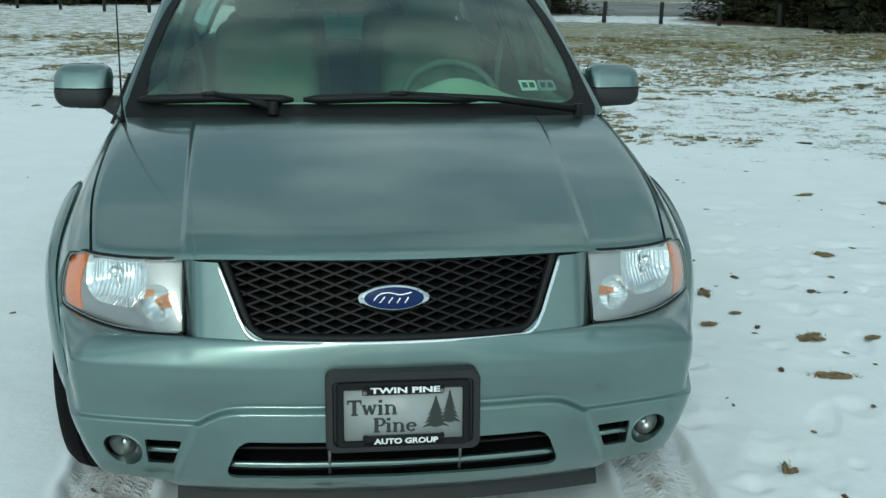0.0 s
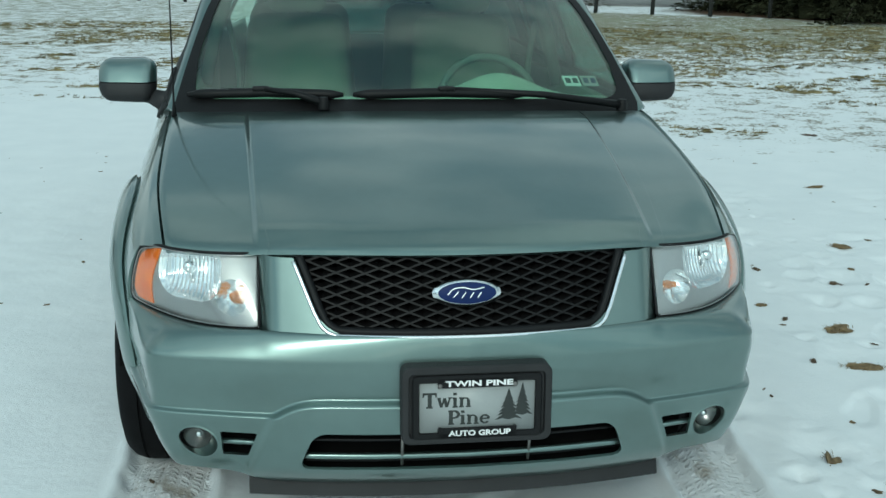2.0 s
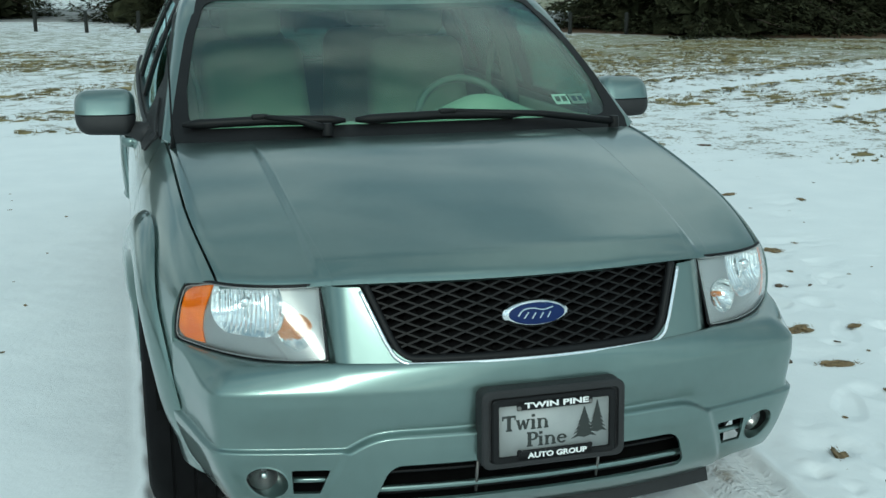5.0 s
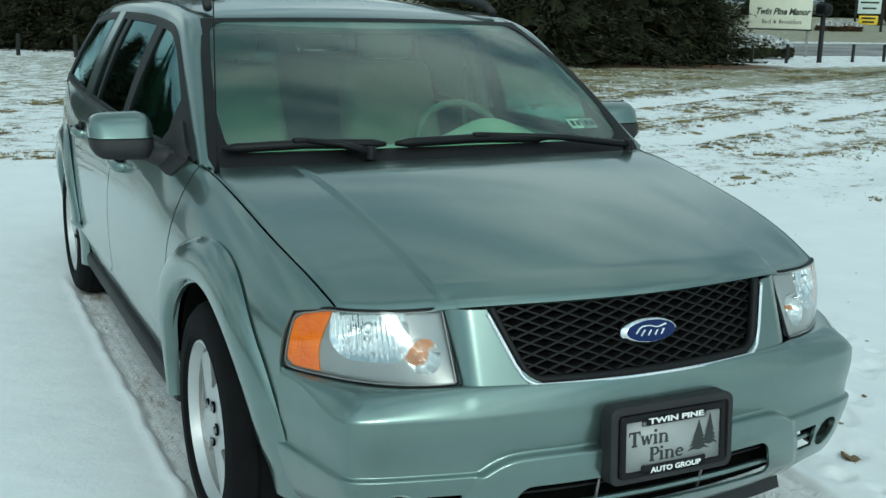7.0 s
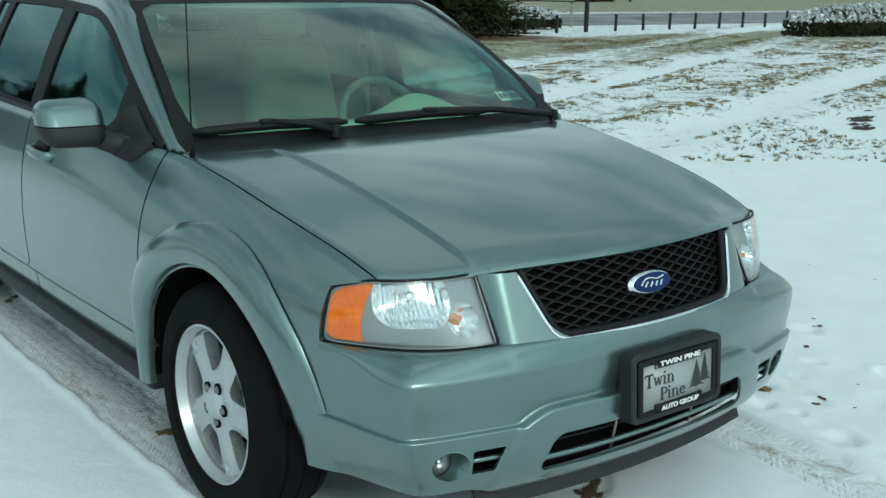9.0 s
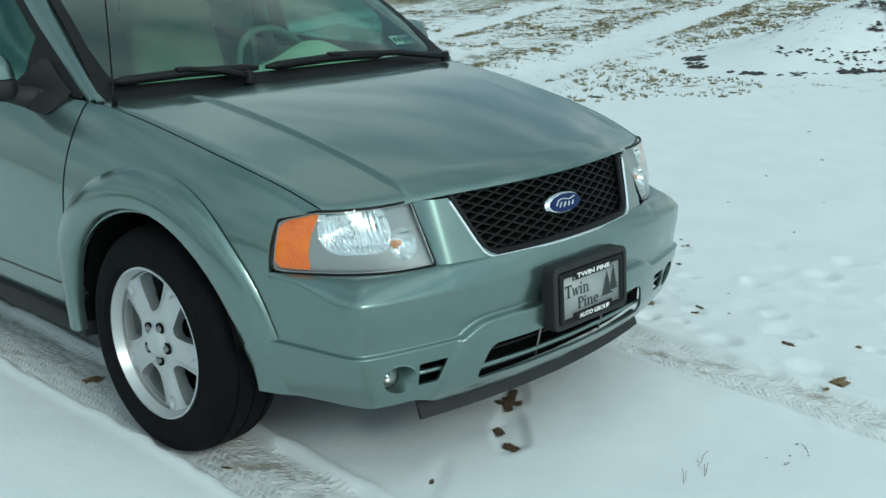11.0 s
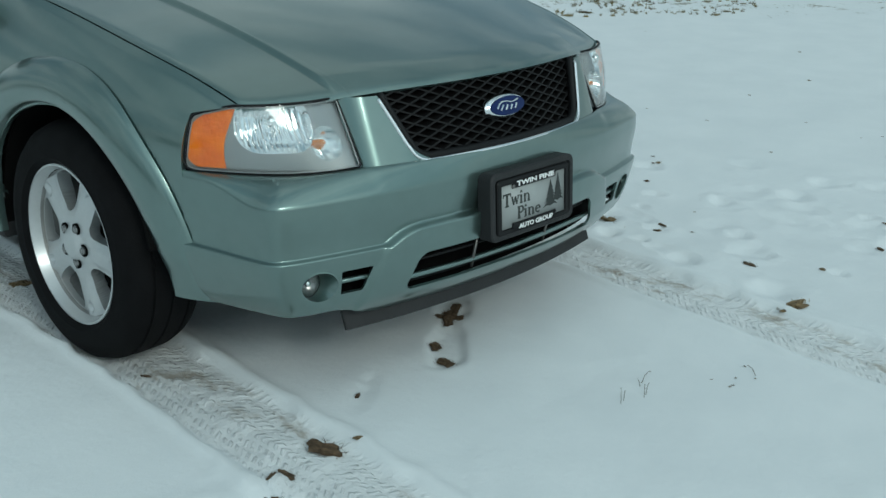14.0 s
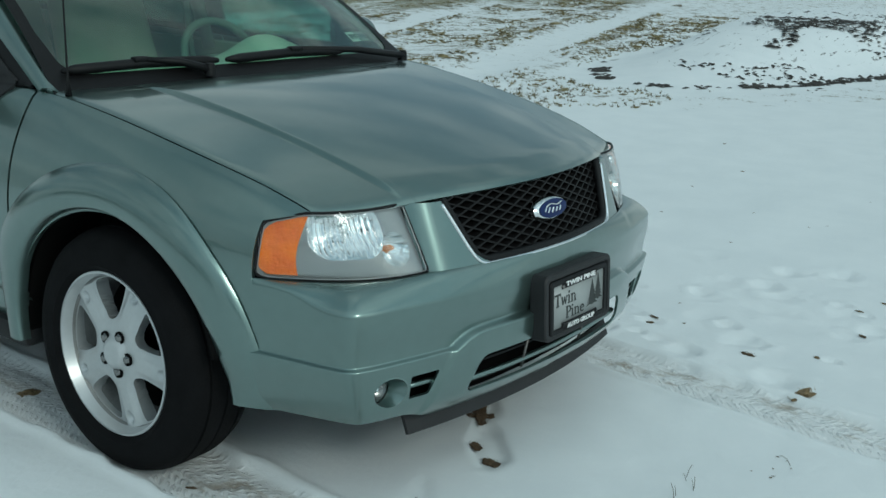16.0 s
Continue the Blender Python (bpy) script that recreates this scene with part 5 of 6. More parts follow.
    def sail_edge(y, z):
        edges = ((1.355, 1.015, 1.53, 1.115), (1.53, 1.115, 1.68, 1.02), (1.68, 1.02, 1.60, 0.955), (1.60, 0.955, 1.44, 0.940), (1.44, 0.940, 1.355, 1.015))
        far_ = []
        for ya, za, yb, zb in edges:
            ln = math.hypot(yb - ya, zb - za)
            far_.append(((y - ya) * (za - zb) + (z - za) * (yb - ya)) / ln)
        q = np.stack(far_)
        return -0.008 * np.log(np.exp(np.clip(q, -0.3, 0.3) / 0.008).sum(0))
    link("mirror_sail", sheet(np.linspace(1.32, 1.71, 48), np.linspace(0.91, 1.26, 44), sail_at, [sail_edge], 0.01, (0, 1.6, 1.0)), MATT, mirror, "black corner panel")

# roof
def roof_at(u, v):
    y = (1.862 + 0.075 * u**2) + v * (2.66 - 0.075 * u**2)
    x = u * np.interp(y, inner_rail[:, 1], inner_rail[:, 0])
    edge = np.interp(y, inner_rail[:, 1], inner_rail[:, 2])
    z = edge + (1 - np.abs(u) ** 2.4) * (0.030 * step(0, 0.5, v) + 0.018) - 0.010 * np.exp(-v / 0.012)
    return x, y, z


roof = link("roof", sheet(np.linspace(-1, 1, 40), np.unique(np.r_[np.linspace(0, 0.06, 10), np.linspace(0.06, 1, 40)]), roof_at, (), 0.02, (0, 2.6, 1.0)), PAINT, car)
for sign in (-1, 1):
    pts = spline([(sign * 0.585, 2.02, 1.462), (sign * 0.575, 2.12, 1.50), (sign * 0.57, 2.5, 1.522), (sign * 0.56, 3.6, 1.515), (sign * 0.545, 4.2, 1.49), (sign * 0.54, 4.28, 1.45)], 40)[0]
    part("roof_rack_rail", tube(pts, 0.017, 10, 1.0), MATT, car, "black roof rack rail")

# tail
tail = sheet(np.linspace(-1, 1, 40), np.linspace(0, 1, 30), lambda u, v: (u * np.interp(v, [0, 0.5, 1], [0.74, 0.69, 0.54]), 5.02 - 0.10 * u**2 - np.where(v > 0.5, (v - 0.5) * 0.95, 0.0), 0.42 + 0.99 * v),
             [lambda u, v: round_box(u * 0.62, v * 0.99, 0, 0.75, 0.50, 0.19, 0.06)], 0.03, (0, 3.5, 0.8))
tailgate = link("tailgate", tail, PAINT, car)
link("rear_window", sheet(np.linspace(-0.9, 0.9, 16), np.linspace(0.53, 0.97, 10), lambda u, v: (u * np.interp(v, [0, 0.5, 1], [0.74, 0.69, 0.54]), 5.0 - 0.10 * u**2 - (v - 0.5) * 0.95, 0.42 + 0.99 * v), (), 0.004, (0, 3.5, 0.8)), SIDE_GLASS, tailgate)
rb = sheet(np.linspace(-1, 1, 50), np.linspace(0, 1, 14), lambda u, v: (u * 0.77, 5.05 - 0.34 * np.abs(u) ** 3.5 - 0.04 * (v - 0.55) ** 2 * 4, 0.27 + 0.30 * v), (), 0.03, (0, 3.5, 0.5))
link("rear_bumper", rb, PAINT, car)

# cowl, wipers, aerial
cowl = sheet(np.linspace(-1, 1, 60), np.linspace(0, 1, 6), lambda u, v: (u * 0.785, 1.085 + 0.13 * u**2 + v * (0.095 - 0.03 * u**2), 0.984 - 0.006 * u**2 + 0.030 * v**1.5 + 0.014 * (1 - u**2)), (), 0.01, (0, 1.4, 0.5))
link("cowl", cowl, COWL, car)


def on_screen(u, v, out):
    return tuple(float(c) for c in screen_at(np.array(float(u)), np.array(float(v)), out))


for u0, u1, uh, pivot in ((-0.97, -0.31, -0.66, (-0.30, 1.130, 1.034)), (-0.27, 0.49, 0.13, (0.70, 1.185, 1.018))):
    blade = bmesh.new()
    line = [on_screen(u0 + (u1 - u0) * k / 12, 0.094 - 0.012 * abs(k / 6 - 1), 0.018) for k in range(13)]
    add_tube(blade, line, [0.007] + [0.0155] * 11 + [0.007], 8)
    wiper = part("wiper", blade, BLACK, car, "black windscreen wiper")
    saddle = on_screen(uh, 0.098, 0.030)
    clip = bmesh.new()
    add_box(clip, saddle, (0.055, 0.030, 0.016), 0.006)
    part("blade_clip", clip, BLACK, wiper)
    mid = [(saddle[c] * 0.45 + pivot[c] * 0.55) + (0.010 if c == 2 else 0) for c in range(3)]
    arm = tube([saddle, mid, pivot], [0.010, 0.014, 0.017], 8, 0.8)
    part("wiper_arm", arm, BLACK, wiper)
    knob = lathe([(0.0, 0.02), (0.014, 0.018), (0.018, 0.0), (0.018, -0.02)], 16, "z")
    bmesh.ops.translate(knob, vec=pivot, verts=knob.verts)
    part("wiper_pivot", knob, BLACK, wiper)
mast = tube([(-0.772, 1.175, 0.985), (-0.772, 1.176, 1.03), (-0.771, 1.18, 1.25), (-0.768, 1.19, 1.76)], [0.010, 0.0035, 0.0025, 0.0018], 8)
part("aerial", mast, BLACK, car, "thin black whip aerial")
for u, mat in ((0.745, WHITE), (0.835, BLUE)):
    st = sheet(np.linspace(u - 0.04, u + 0.04, 4), np.linspace(0.165, 0.225, 3), lambda a, b: screen_at(a, b, -0.008), (), 0.001)
    label_part = link("sticker", st, WHITE if mat is WHITE else PLATE, screen, "small inspection sticker")
    for k in range(2):
        bit = sheet(np.linspace(u - 0.03 + 0.035 * k, u - 0.005 + 0.035 * k, 3), np.linspace(0.18, 0.21, 3), lambda a, b: screen_at(a, b, -0.0065), (), 0.0005)
        link("print_bar", bit, INK if mat is WHITE else BLUE, screen)

# cabin
inside = bmesh.new()
add_box(inside, (0, 2.75, 0.45), (1.62, 3.0, 0.08), 0.02)
part("cabin_floor", inside, CARPET, car)
liner = sheet(np.linspace(-0.97, 0.97, 16), np.linspace(0.01, 0.97, 20), lambda u, v: tuple(c - (0.035 if k == 2 else 0) for k, c in enumerate(roof_at(u, v))), (), 0.006, (0, 2.6, 1.0))
link("headliner", liner, LINER, car)
dash_mesh = sheet(np.linspace(-1, 1, 60), np.linspace(0, 1, 20), lambda u, v: (
    u * 0.745, 1.20 + 0.11 * u**2 * (1 - v) + 0.50 * v,
    0.985 + 0.018 * np.sin(np.pi * v) - 0.10 * step(0.8, 1.0, v) + 0.085 * np.exp(-(((u - 0.47) / 0.25) ** 2) * 1.2) * step(0.30, 0.75, v)), (), 0.02, (0, 1.6, 0.5))
dash = link("dashboard", dash_mesh, DASH, car, "pale beige dashboard")
part("dash_front", box((0, 1.70, 0.78), (1.46, 0.10, 0.26), 0.04, 3), DASH, dash)
ring = bmesh.new()
wheel_pts = [(0.19 * math.cos(a), 0.19 * math.sin(a), 0) for a in np.linspace(0, 2 * math.pi, 41)]
add_tube(ring, wheel_pts, 0.0155, 10)
add_box(ring, (0, -0.01, -0.01), (0.17, 0.13, 0.05), 0.03, 3)
add_box(ring, (0, -0.005, -0.005), (0.36, 0.04, 0.02), 0.008)
bmesh.ops.transform(ring, matrix=Matrix.Translation((0.355, 1.80, 0.945)) @ Matrix.Rotation(radians(62), 4, "X"), verts=ring.verts)
part("steering_wheel", ring, material("grey_leather", (0.16, 0.17, 0.155), 0.5, 0, 0.1, 20), dash)


def seat(x, y, width, head=True):
    base = bmesh.new()
    add_box(base, (x, y, 0.60), (width, 0.52, 0.17), 0.06, 4)
    st = part("seat", base, BEIGE, car, "beige leather seat")
    back = bmesh.new()
    add_box(back, (0, 0, 0.32), (width, 0.15, 0.64), 0.07, 4)
    for v in back.verts:
        v.co.x *= 1 - 0.16 * max(0, v.co.z - 0.3) / 0.34
    bmesh.ops.transform(back, matrix=Matrix.Translation((x, y + 0.27, 0.62)) @ Matrix.Rotation(radians(-18), 4, "X"), verts=back.verts)
    part("backrest", back, BEIGE, st)
    if head:
        hr = bmesh.new()
        add_box(hr, (0, 0, 0.75), (0.26, 0.10, 0.17), 0.045, 4)
        add_tube(hr, [(-0.05, 0, 0.6), (-0.05, 0, 0.7)], 0.007)
        add_tube(hr, [(0.05, 0, 0.6), (0.05, 0, 0.7)], 0.007)
        bmesh.ops.transform(hr, matrix=Matrix.Translation((x, y + 0.27, 0.60)) @ Matrix.Rotation(radians(-15), 4, "X"), verts=hr.verts)
        part("headrest", hr, BEIGE, st)


seat(-0.37, 2.15, 0.50)
seat(0.37, 2.20, 0.50)
seat(-0.35, 3.05, 0.58)
seat(0.35, 3.05, 0.58)
for sign in (-1, 1):
    part("door_trim", box((sign * 0.79, 2.4, 0.76), (0.05, 2.1, 0.44), 0.02), BEIGE, car)
    part("pillar_trim", tube([(sign * 0.76, 2.36, 0.95), (sign * 0.70, 2.38, 1.2), (sign * 0.63, 2.40, 1.40)], 0.04, 8, 0.7), LINER, car)
    part("belt", tube([(sign * 0.66, 2.40, 1.22), (sign * 0.62, 2.33, 1.05), (sign * 0.60, 2.26, 0.8)], 0.014, 6, 0.3), LINER, car)

# the body sits slightly lower towards the cabin
for piece in car.children_recursive:
    if piece.name.split(".")[0] in ("wheel", "tyre", "rim", "spokes", "brake_backing", "centre_cap", "cap_badge", "lug_nut", "wheel_flare", "wheel_arch_liner", "inner_arch", "sill", "floor_pan"):
        continue
    co = np.empty(3 * len(piece.data.vertices))
    piece.data.vertices.foreach_get("co", co)
    co = co.reshape(-1, 3)
    co[:, 2] -= 0.011 * np.clip(co[:, 1] - 0.1, 0, 2.0)
    piece.data.vertices.foreach_set("co", co.ravel())
    piece.data.update()

# ---- field, trees and distance ----
BARK = material("bark", (0.06, 0.045, 0.035), 0.9, 0, 0.4, 20, 0.5, 40)
NEEDLES = material("dark_needles", (0.014, 0.018, 0.010), 0.95, 0, 0.5, 3, spec=0.05, tint=(0.034, 0.036, 0.02))
POST = material("dark_timber", (0.012, 0.013, 0.011), 0.85, 0, 0.4, 12, 0.4, 90)
TWIG = material("dry_stalks", (0.10, 0.085, 0.06), 0.85, 0, 0.4, 30)
SOIL = material("brown_soil", (0.085, 0.055, 0.03), 0.9, 0, 0.6, 40, 0.6, 120)
STRAWY = material("brown_turf", (0.12, 0.075, 0.034), 0.9, 0, 0.65, 30, 0.6, 120, tint=(0.17, 0.12, 0.06))
DARK_SOIL = material("wet_soil", (0.028, 0.024, 0.02), 0.8, 0, 0.4, 6, 0.5, 60)
ASPHALT = material("salted_asphalt", (0.13, 0.131, 0.13), 0.9, 0, 0.35, 0.5, 0.3, 90, tint=(0.22, 0.22, 0.215))
BRUSH = material("brown_brushwood", (0.08, 0.052, 0.03), 0.95, 0, 0.5, 3, spec=0.05)
TUFT = material("tuft_grass", (0.085, 0.070, 0.036), 0.9, 0, 0.7, 4, 0.6, 60, spec=0.1, tint=(0.19, 0.158, 0.08))
SNOW = material("snow_cap", (0.78, 0.80, 0.81), 0.75, 0, 0.06, 4, 0.4, 30)


def ground_z(x, y):
    return float(height(np.array([float(x)]), np.array([float(y)]))[0])


# fence posts along the edge of the field
post_mesh = bmesh.new()
add_box(post_mesh, (0, 0, 0.20), (0.075, 0.075, 0.60), 0.010, 1)
fence_post = part("fence_post", post_mesh, POST)
tagged(fence_post, "short dark timber post in the snowy verge", "fence post", "posts along the verge")
k = 0
while -10.2 + k * 1.2 < 31:
    x = -10.2 + k * 1.2
    y = max(25.4 - 0.40 * x, 21.2)
    m = pose(x, y, ground_z(x, y), random.uniform(-2, 2), random.uniform(-2, 2), 26)
    if k == 0:
        fence_post.matrix_basis = m
    else:
        copy_thing(fence_post, m)
    k += 1


def conifer(seed, tall, wide, fullness=1.0):
    """A dense evergreen whose boughs sweep to the ground."""
    rng = random.Random(seed)
    tree = thing("evergreen_tree", "tall dense dark green evergreen at the field's edge", "tree", group="evergreens")
    part("trunk", tube([(0, 0, -0.3), (0.03, 0.02, tall * 0.4), (0, 0, tall * 0.96)], [0.22, 0.14, 0.02], 8), BARK, tree)
    verts, faces = [], []
    limbs = bmesh.new()
    n = int(tall * 26)
    for i in range(n):
        h = 0.12 + (i / n) ** 1.15 * (tall - 0.2)
        a = i * 2.4 + rng.uniform(-0.3, 0.3)
        reach = wide * (1 - h / tall) ** 0.75 * rng.uniform(0.72, 1.12) + 0.12
        droop = -0.10 * reach + rng.uniform(-0.1, 0.12) * reach
        d = Vector((math.cos(a), math.sin(a), 0))
        if i % 3 == 0:
            add_tube(limbs, [d * 0.05 + Vector((0, 0, h)), d * reach * 0.6 + Vector((0, 0, h + 0.05)), d * reach * 0.95 + Vector((0, 0, max(0.05, h + droop)))], [0.03, 0.02, 0.006], 5)
        count = int((20 + reach * 68) * fullness)
        for _ in range(count):
            t = rng.uniform(0.25, 1.0) ** 0.7
            c = d * (reach * t) + Vector((rng.gauss(0, 0.16), rng.gauss(0, 0.16), max(0.03, h + droop * t + rng.gauss(0, 0.10))))
            out = (d + Vector((rng.uniform(-0.8, 0.8), rng.uniform(-0.8, 0.8), rng.uniform(-0.7, 0.5)))).normalized()
            sidev = out.cross(Vector((rng.uniform(-1, 1), rng.uniform(-1, 1), 1))).normalized()
            ln, w = rng.uniform(0.10, 0.24) / fullness**0.4, rng.uniform(0.014, 0.036) / fullness**0.6
            b = len(verts)
            verts += [tuple(c), tuple(c + out * ln * 0.5 + sidev * w), tuple(c + out * ln), tuple(c + out * ln * 0.5 - sidev * w)]
            faces.append((b, b + 1, b + 2, b + 3))
    part("branchwork", limbs, BARK, tree)
    # the dense shaded inside of the crown
    base, levels, round_ = len(verts), 40, 40
    for i in range(levels + 1):
        h = 0.10 + i / levels * (tall - 0.5)
        for k in range(round_):
            a = 2 * math.pi * k / round_
            r = (0.60 * wide * (1 - h / tall) ** 0.75) * rng.uniform(0.60, 1.25)
            verts.append((r * math.cos(a), r * math.sin(a), h + rng.uniform(-0.22, 0.22) * (i > 0)))
    for i in range(levels):
        for k in range(round_):
            faces.append((base + i * round_ + k, base + i * round_ + (k + 1) % round_, base + (i + 1) * round_ + (k + 1) % round_, base + (i + 1) * round_ + k))
    mesh = bpy.data.meshes.new("crown")
    mesh.from_pydata(verts, [], faces)
    link("crown", mesh, NEEDLES, tree, smooth=False)
    return tree


kinds = [conifer(3, 7.5, 2.6), conifer(5, 6.2, 2.2), conifer(8, 8.4, 2.9)]
thin_kind = conifer(11, 7.0, 2.5, 0.3)
spots = [(11.6, 23.6), (12.3, 21.3), (14.2, 22.6), (16.0, 22.6), (17.2, 22.9), (14.0, 26.0), (5.2, 27.6), (3.2, 28.6), (0.6, 30.6), (1.9, 29.4), (-9.0, 32.5), (-7.2, 32.6), (-5.4, 34.0), (-5.6, 36.0), (-11.0, 32.5), (19.5, 26.5)]
for k, (x, y) in enumerate(spots):
    m = pose(x, y, ground_z(x, y) - 0.03, 0, 0, k * 77) @ Matrix.Diagonal((1, 1, 0.72 if x < 0 else 0.85, 1))
    if k < 3:
        kinds[k].matrix_basis = m
    else:
        copy_thing(kinds[k % 3], m).matrix_basis = m


# trees across the field on the other side, which the glass and paint mirror
for k in range(16):
    x, y = -31 + random.uniform(-4, 4), -30 + k * 4.6 + random.uniform(-1.5, 1.5)
    if k in (4, 5, 11):
        continue
    m = pose(x, y, ground_z(x, y) - 0.03, 0, 0, k * 61) @ Matrix.Diagonal((1.2, 1.2, random.uniform(0.32, 0.58), 1))
    if k == 0:
        thin_kind.matrix_basis = m
    else:
        copy_thing(thin_kind, m).matrix_basis = m


# far trees along the skyline
for k in range(14):
    x, y = 66 + k * 6.5 + random.uniform(-2, 2), 112 - k * 4.6 + random.uniform(-4, 4)
    m = pose(x, y, ground_z(x, y) - 0.05, 0, 0, k * 47) @ Matrix.Diagonal((1.7, 1.7, random.uniform(0.5, 0.9), 1))
    copy_thing(thin_kind, m).matrix_basis = m


def bush(name, label, at, size, seed, snow=True, mat_=NEEDLES):
    """A low clipped shrub of many small leaves, with snow lying on it."""
    rng = random.Random(seed)
    ob = thing(name, label, "shrub", (at[0], at[1], ground_z(*at)))
    verts, faces, caps, cfaces = [], [], [], []
    sx, sy, sz = size
    for _ in range(int(2200 * (sx * sz) ** 0.5)):
        a, t = rng.uniform(0, 2 * math.pi), rng.uniform(-0.02, 1)
        r = (1 - max(t, 0) ** 4) ** 0.5 * rng.uniform(0.85, 1.04)
        c = Vector((sx / 2 * r * math.copysign(abs(math.cos(a)) ** 0.6, math.cos(a)), sy / 2 * r * math.copysign(abs(math.sin(a)) ** 0.6, math.sin(a)), sz * (t * 0.95 + rng.uniform(-0.03, 0.05))))
        u = Vector((rng.uniform(-1, 1), rng.uniform(-1, 1), rng.uniform(-1, 1))).normalized()
        w = u.cross(Vector((0.3, 0.5, 0.8))).normalized()
        s = rng.uniform(0.03, 0.07)
        store, fs = (caps, cfaces) if snow and t > 0.45 and rng.random() < 0.9 else (verts, faces)
        b = len(store)
        store += [tuple(c + u * s), tuple(c + w * s * 0.6), tuple(c - u * s), tuple(c - w * s * 0.6)]
        fs.append((b, b + 1, b + 2, b + 3))
    core = bmesh.new()
    add_box(core, (0, 0, sz * 0.42), (sx * 0.74, sy * 0.74, sz * 0.78), min(sx, sy, sz) * 0.33, 4)
    part("core", core, mat_, ob)
    for nm, vv, ff, mat in (("leaves", verts, faces, mat_), ("snow_cover", caps, cfaces, SNOW)):
        if ff:
            mesh = bpy.data.meshes.new(nm)
            mesh.from_pydata(vv, [], ff)
            tagged(link(nm, mesh, mat, ob, smooth=False), kind="stuff")
    return ob


bush("clipped_hedge", "long clipped hedge with snow on its top", (29.3, 16.5), (10.0, 1.7, 0.95), 4)
bush("round_shrub", "round dark shrub dusted with snow", (20.6, 23.4), (2.2, 1.4, 0.66), 6)

# road beyond the posts
def road_at(s, w):
    x = -60 + s * 260
    y = np.where(x < 12, 25.4 - 0.40 * x, 20.6 - 0.05 * (x - 12)) + 5 + w * 9
    return x, y, x * 0 + 0.01


link("road", sheet(np.linspace(0, 1, 160), np.linspace(0, 1, 5), road_at, (), 0.05, (0, 30, -20)), ASPHALT)
tagged(bpy.data.objects["road"], "grey asphalt road beyond the field", "road", kind="structure")

# roadside sign
POST_GREY = material("weathered_grey_wood", (0.24, 0.235, 0.22), 0.85, 0, 0.3, 6, 0.3, 60)
CREAM = material("cream_board", (0.62, 0.62, 0.5), 0.6, 0, 0.06, 3)
DARKGREEN = material("dark_green_letters", (0.02, 0.035, 0.02), 0.6, 0, 0.2, 20)
sign_pose = pose(22.6, 24.7, ground_z(22.6, 24.7), 0, 0, -42) @ Matrix.Scale(0.76, 4)
sign_ob = thing("roadside_sign", "cream wooden sign board with dark lettering", "sign")
sign_ob.matrix_basis = sign_pose
part("board", box((0, 0, 1.72), (2.45, 0.08, 1.20), 0.02), CREAM, sign_ob)
for z in (1.10, 2.34):
    part("board_edge", box((0, 0, z), (2.55, 0.11, 0.06), 0.01), POST, sign_ob)
for x in (-1.3, 1.3):
    part("sign_post", box((x * 0.86, 0.08, 1.12), (0.12, 0.10, 2.5), 0.015), POST_GREY, sign_ob)
lettering("name_line", "Twin Pine Manor", 0.36, DARKGREEN, sign_ob, Matrix.Translation((0.08, -0.045, 1.80)) @ Matrix.Rotation(radians(90), 4, "X"), "", 0.004, 0.84, 0.30, 0.012)
lettering("second_line", "Bed & Breakfast", 0.24, DARKGREEN, sign_ob, Matrix.Translation((0.08, -0.045, 1.40)) @ Matrix.Rotation(radians(90), 4, "X"), "", 0.004, 1.0)

# post with a rounded box on it, beside the sign
box_post = thing("mailbox_post", "black mailbox with a rounded top on a dark post", "mailbox", (20.97, 21.2, ground_z(20.97, 21.2)))
part("post", box((0, 0, 0.62), (0.10, 0.10, 1.44), 0.012), POST, box_post)
case = bmesh.new()
add_box(case, (0, 0, 1.44), (0.30, 0.46, 0.34), 0.12, 4)
part("box", case, BLACK, box_post)

# far buildings
WALL = material("white_siding", (0.7, 0.7, 0.68), 0.7, 0, 0.06, 0.6)
ROOF = material("snowy_roof", (0.74, 0.76, 0.78), 0.8, 0, 0.08, 0.5)
PANE = material("dark_window", (0.03, 0.035, 0.04), 0.2, 0, 0.2, 3)


def house(name, label, at, turn, size, rise):
    w, d, h = size
    ob = thing(name, label, "building")
    ob.matrix_basis = pose(at[0], at[1], ground_z(*at) - 0.4, 0, 0, turn)
    part("wall", box((0, 0, h / 2), (w, d, h)), WALL, ob, smooth=False)
    rf = bmesh.new()
    p = [rf.verts.new(c) for c in ((-w / 2 - 0.4, -d / 2 - 0.4, h), (w / 2 + 0.4, -d / 2 - 0.4, h), (w / 2 + 0.4, d / 2 + 0.4, h), (-w / 2 - 0.4, d / 2 + 0.4, h), (-w / 2 - 0.4, 0, h + rise), (w / 2 + 0.4, 0, h + rise))]
    for f in ((0, 1, 5, 4), (2, 3, 4, 5), (0, 4, 3), (1, 2, 5), (0, 3, 2, 1)):
        rf.faces.new([p[i] for i in f])
    part("roof", rf, ROOF, ob, smooth=False)
    count = max(2, int(w / 3))
    for i in range(count):
        x = -w / 2 + (i + 0.5) * w / count
        part("window", box((x, -d / 2 - 0.03, h * 0.55), (1.0, 0.08, 1.2), 0.01), PANE, ob, smooth=False)


house("farmhouse", "distant white house with a snowy roof", (-10.0, 147.0), 20, (8, 7, 2.2), 2.0)
house("long_shed", "long low white farm shed with a snowy roof", (45.5, 140.0), -18, (11, 6, 2.2), 0.9)


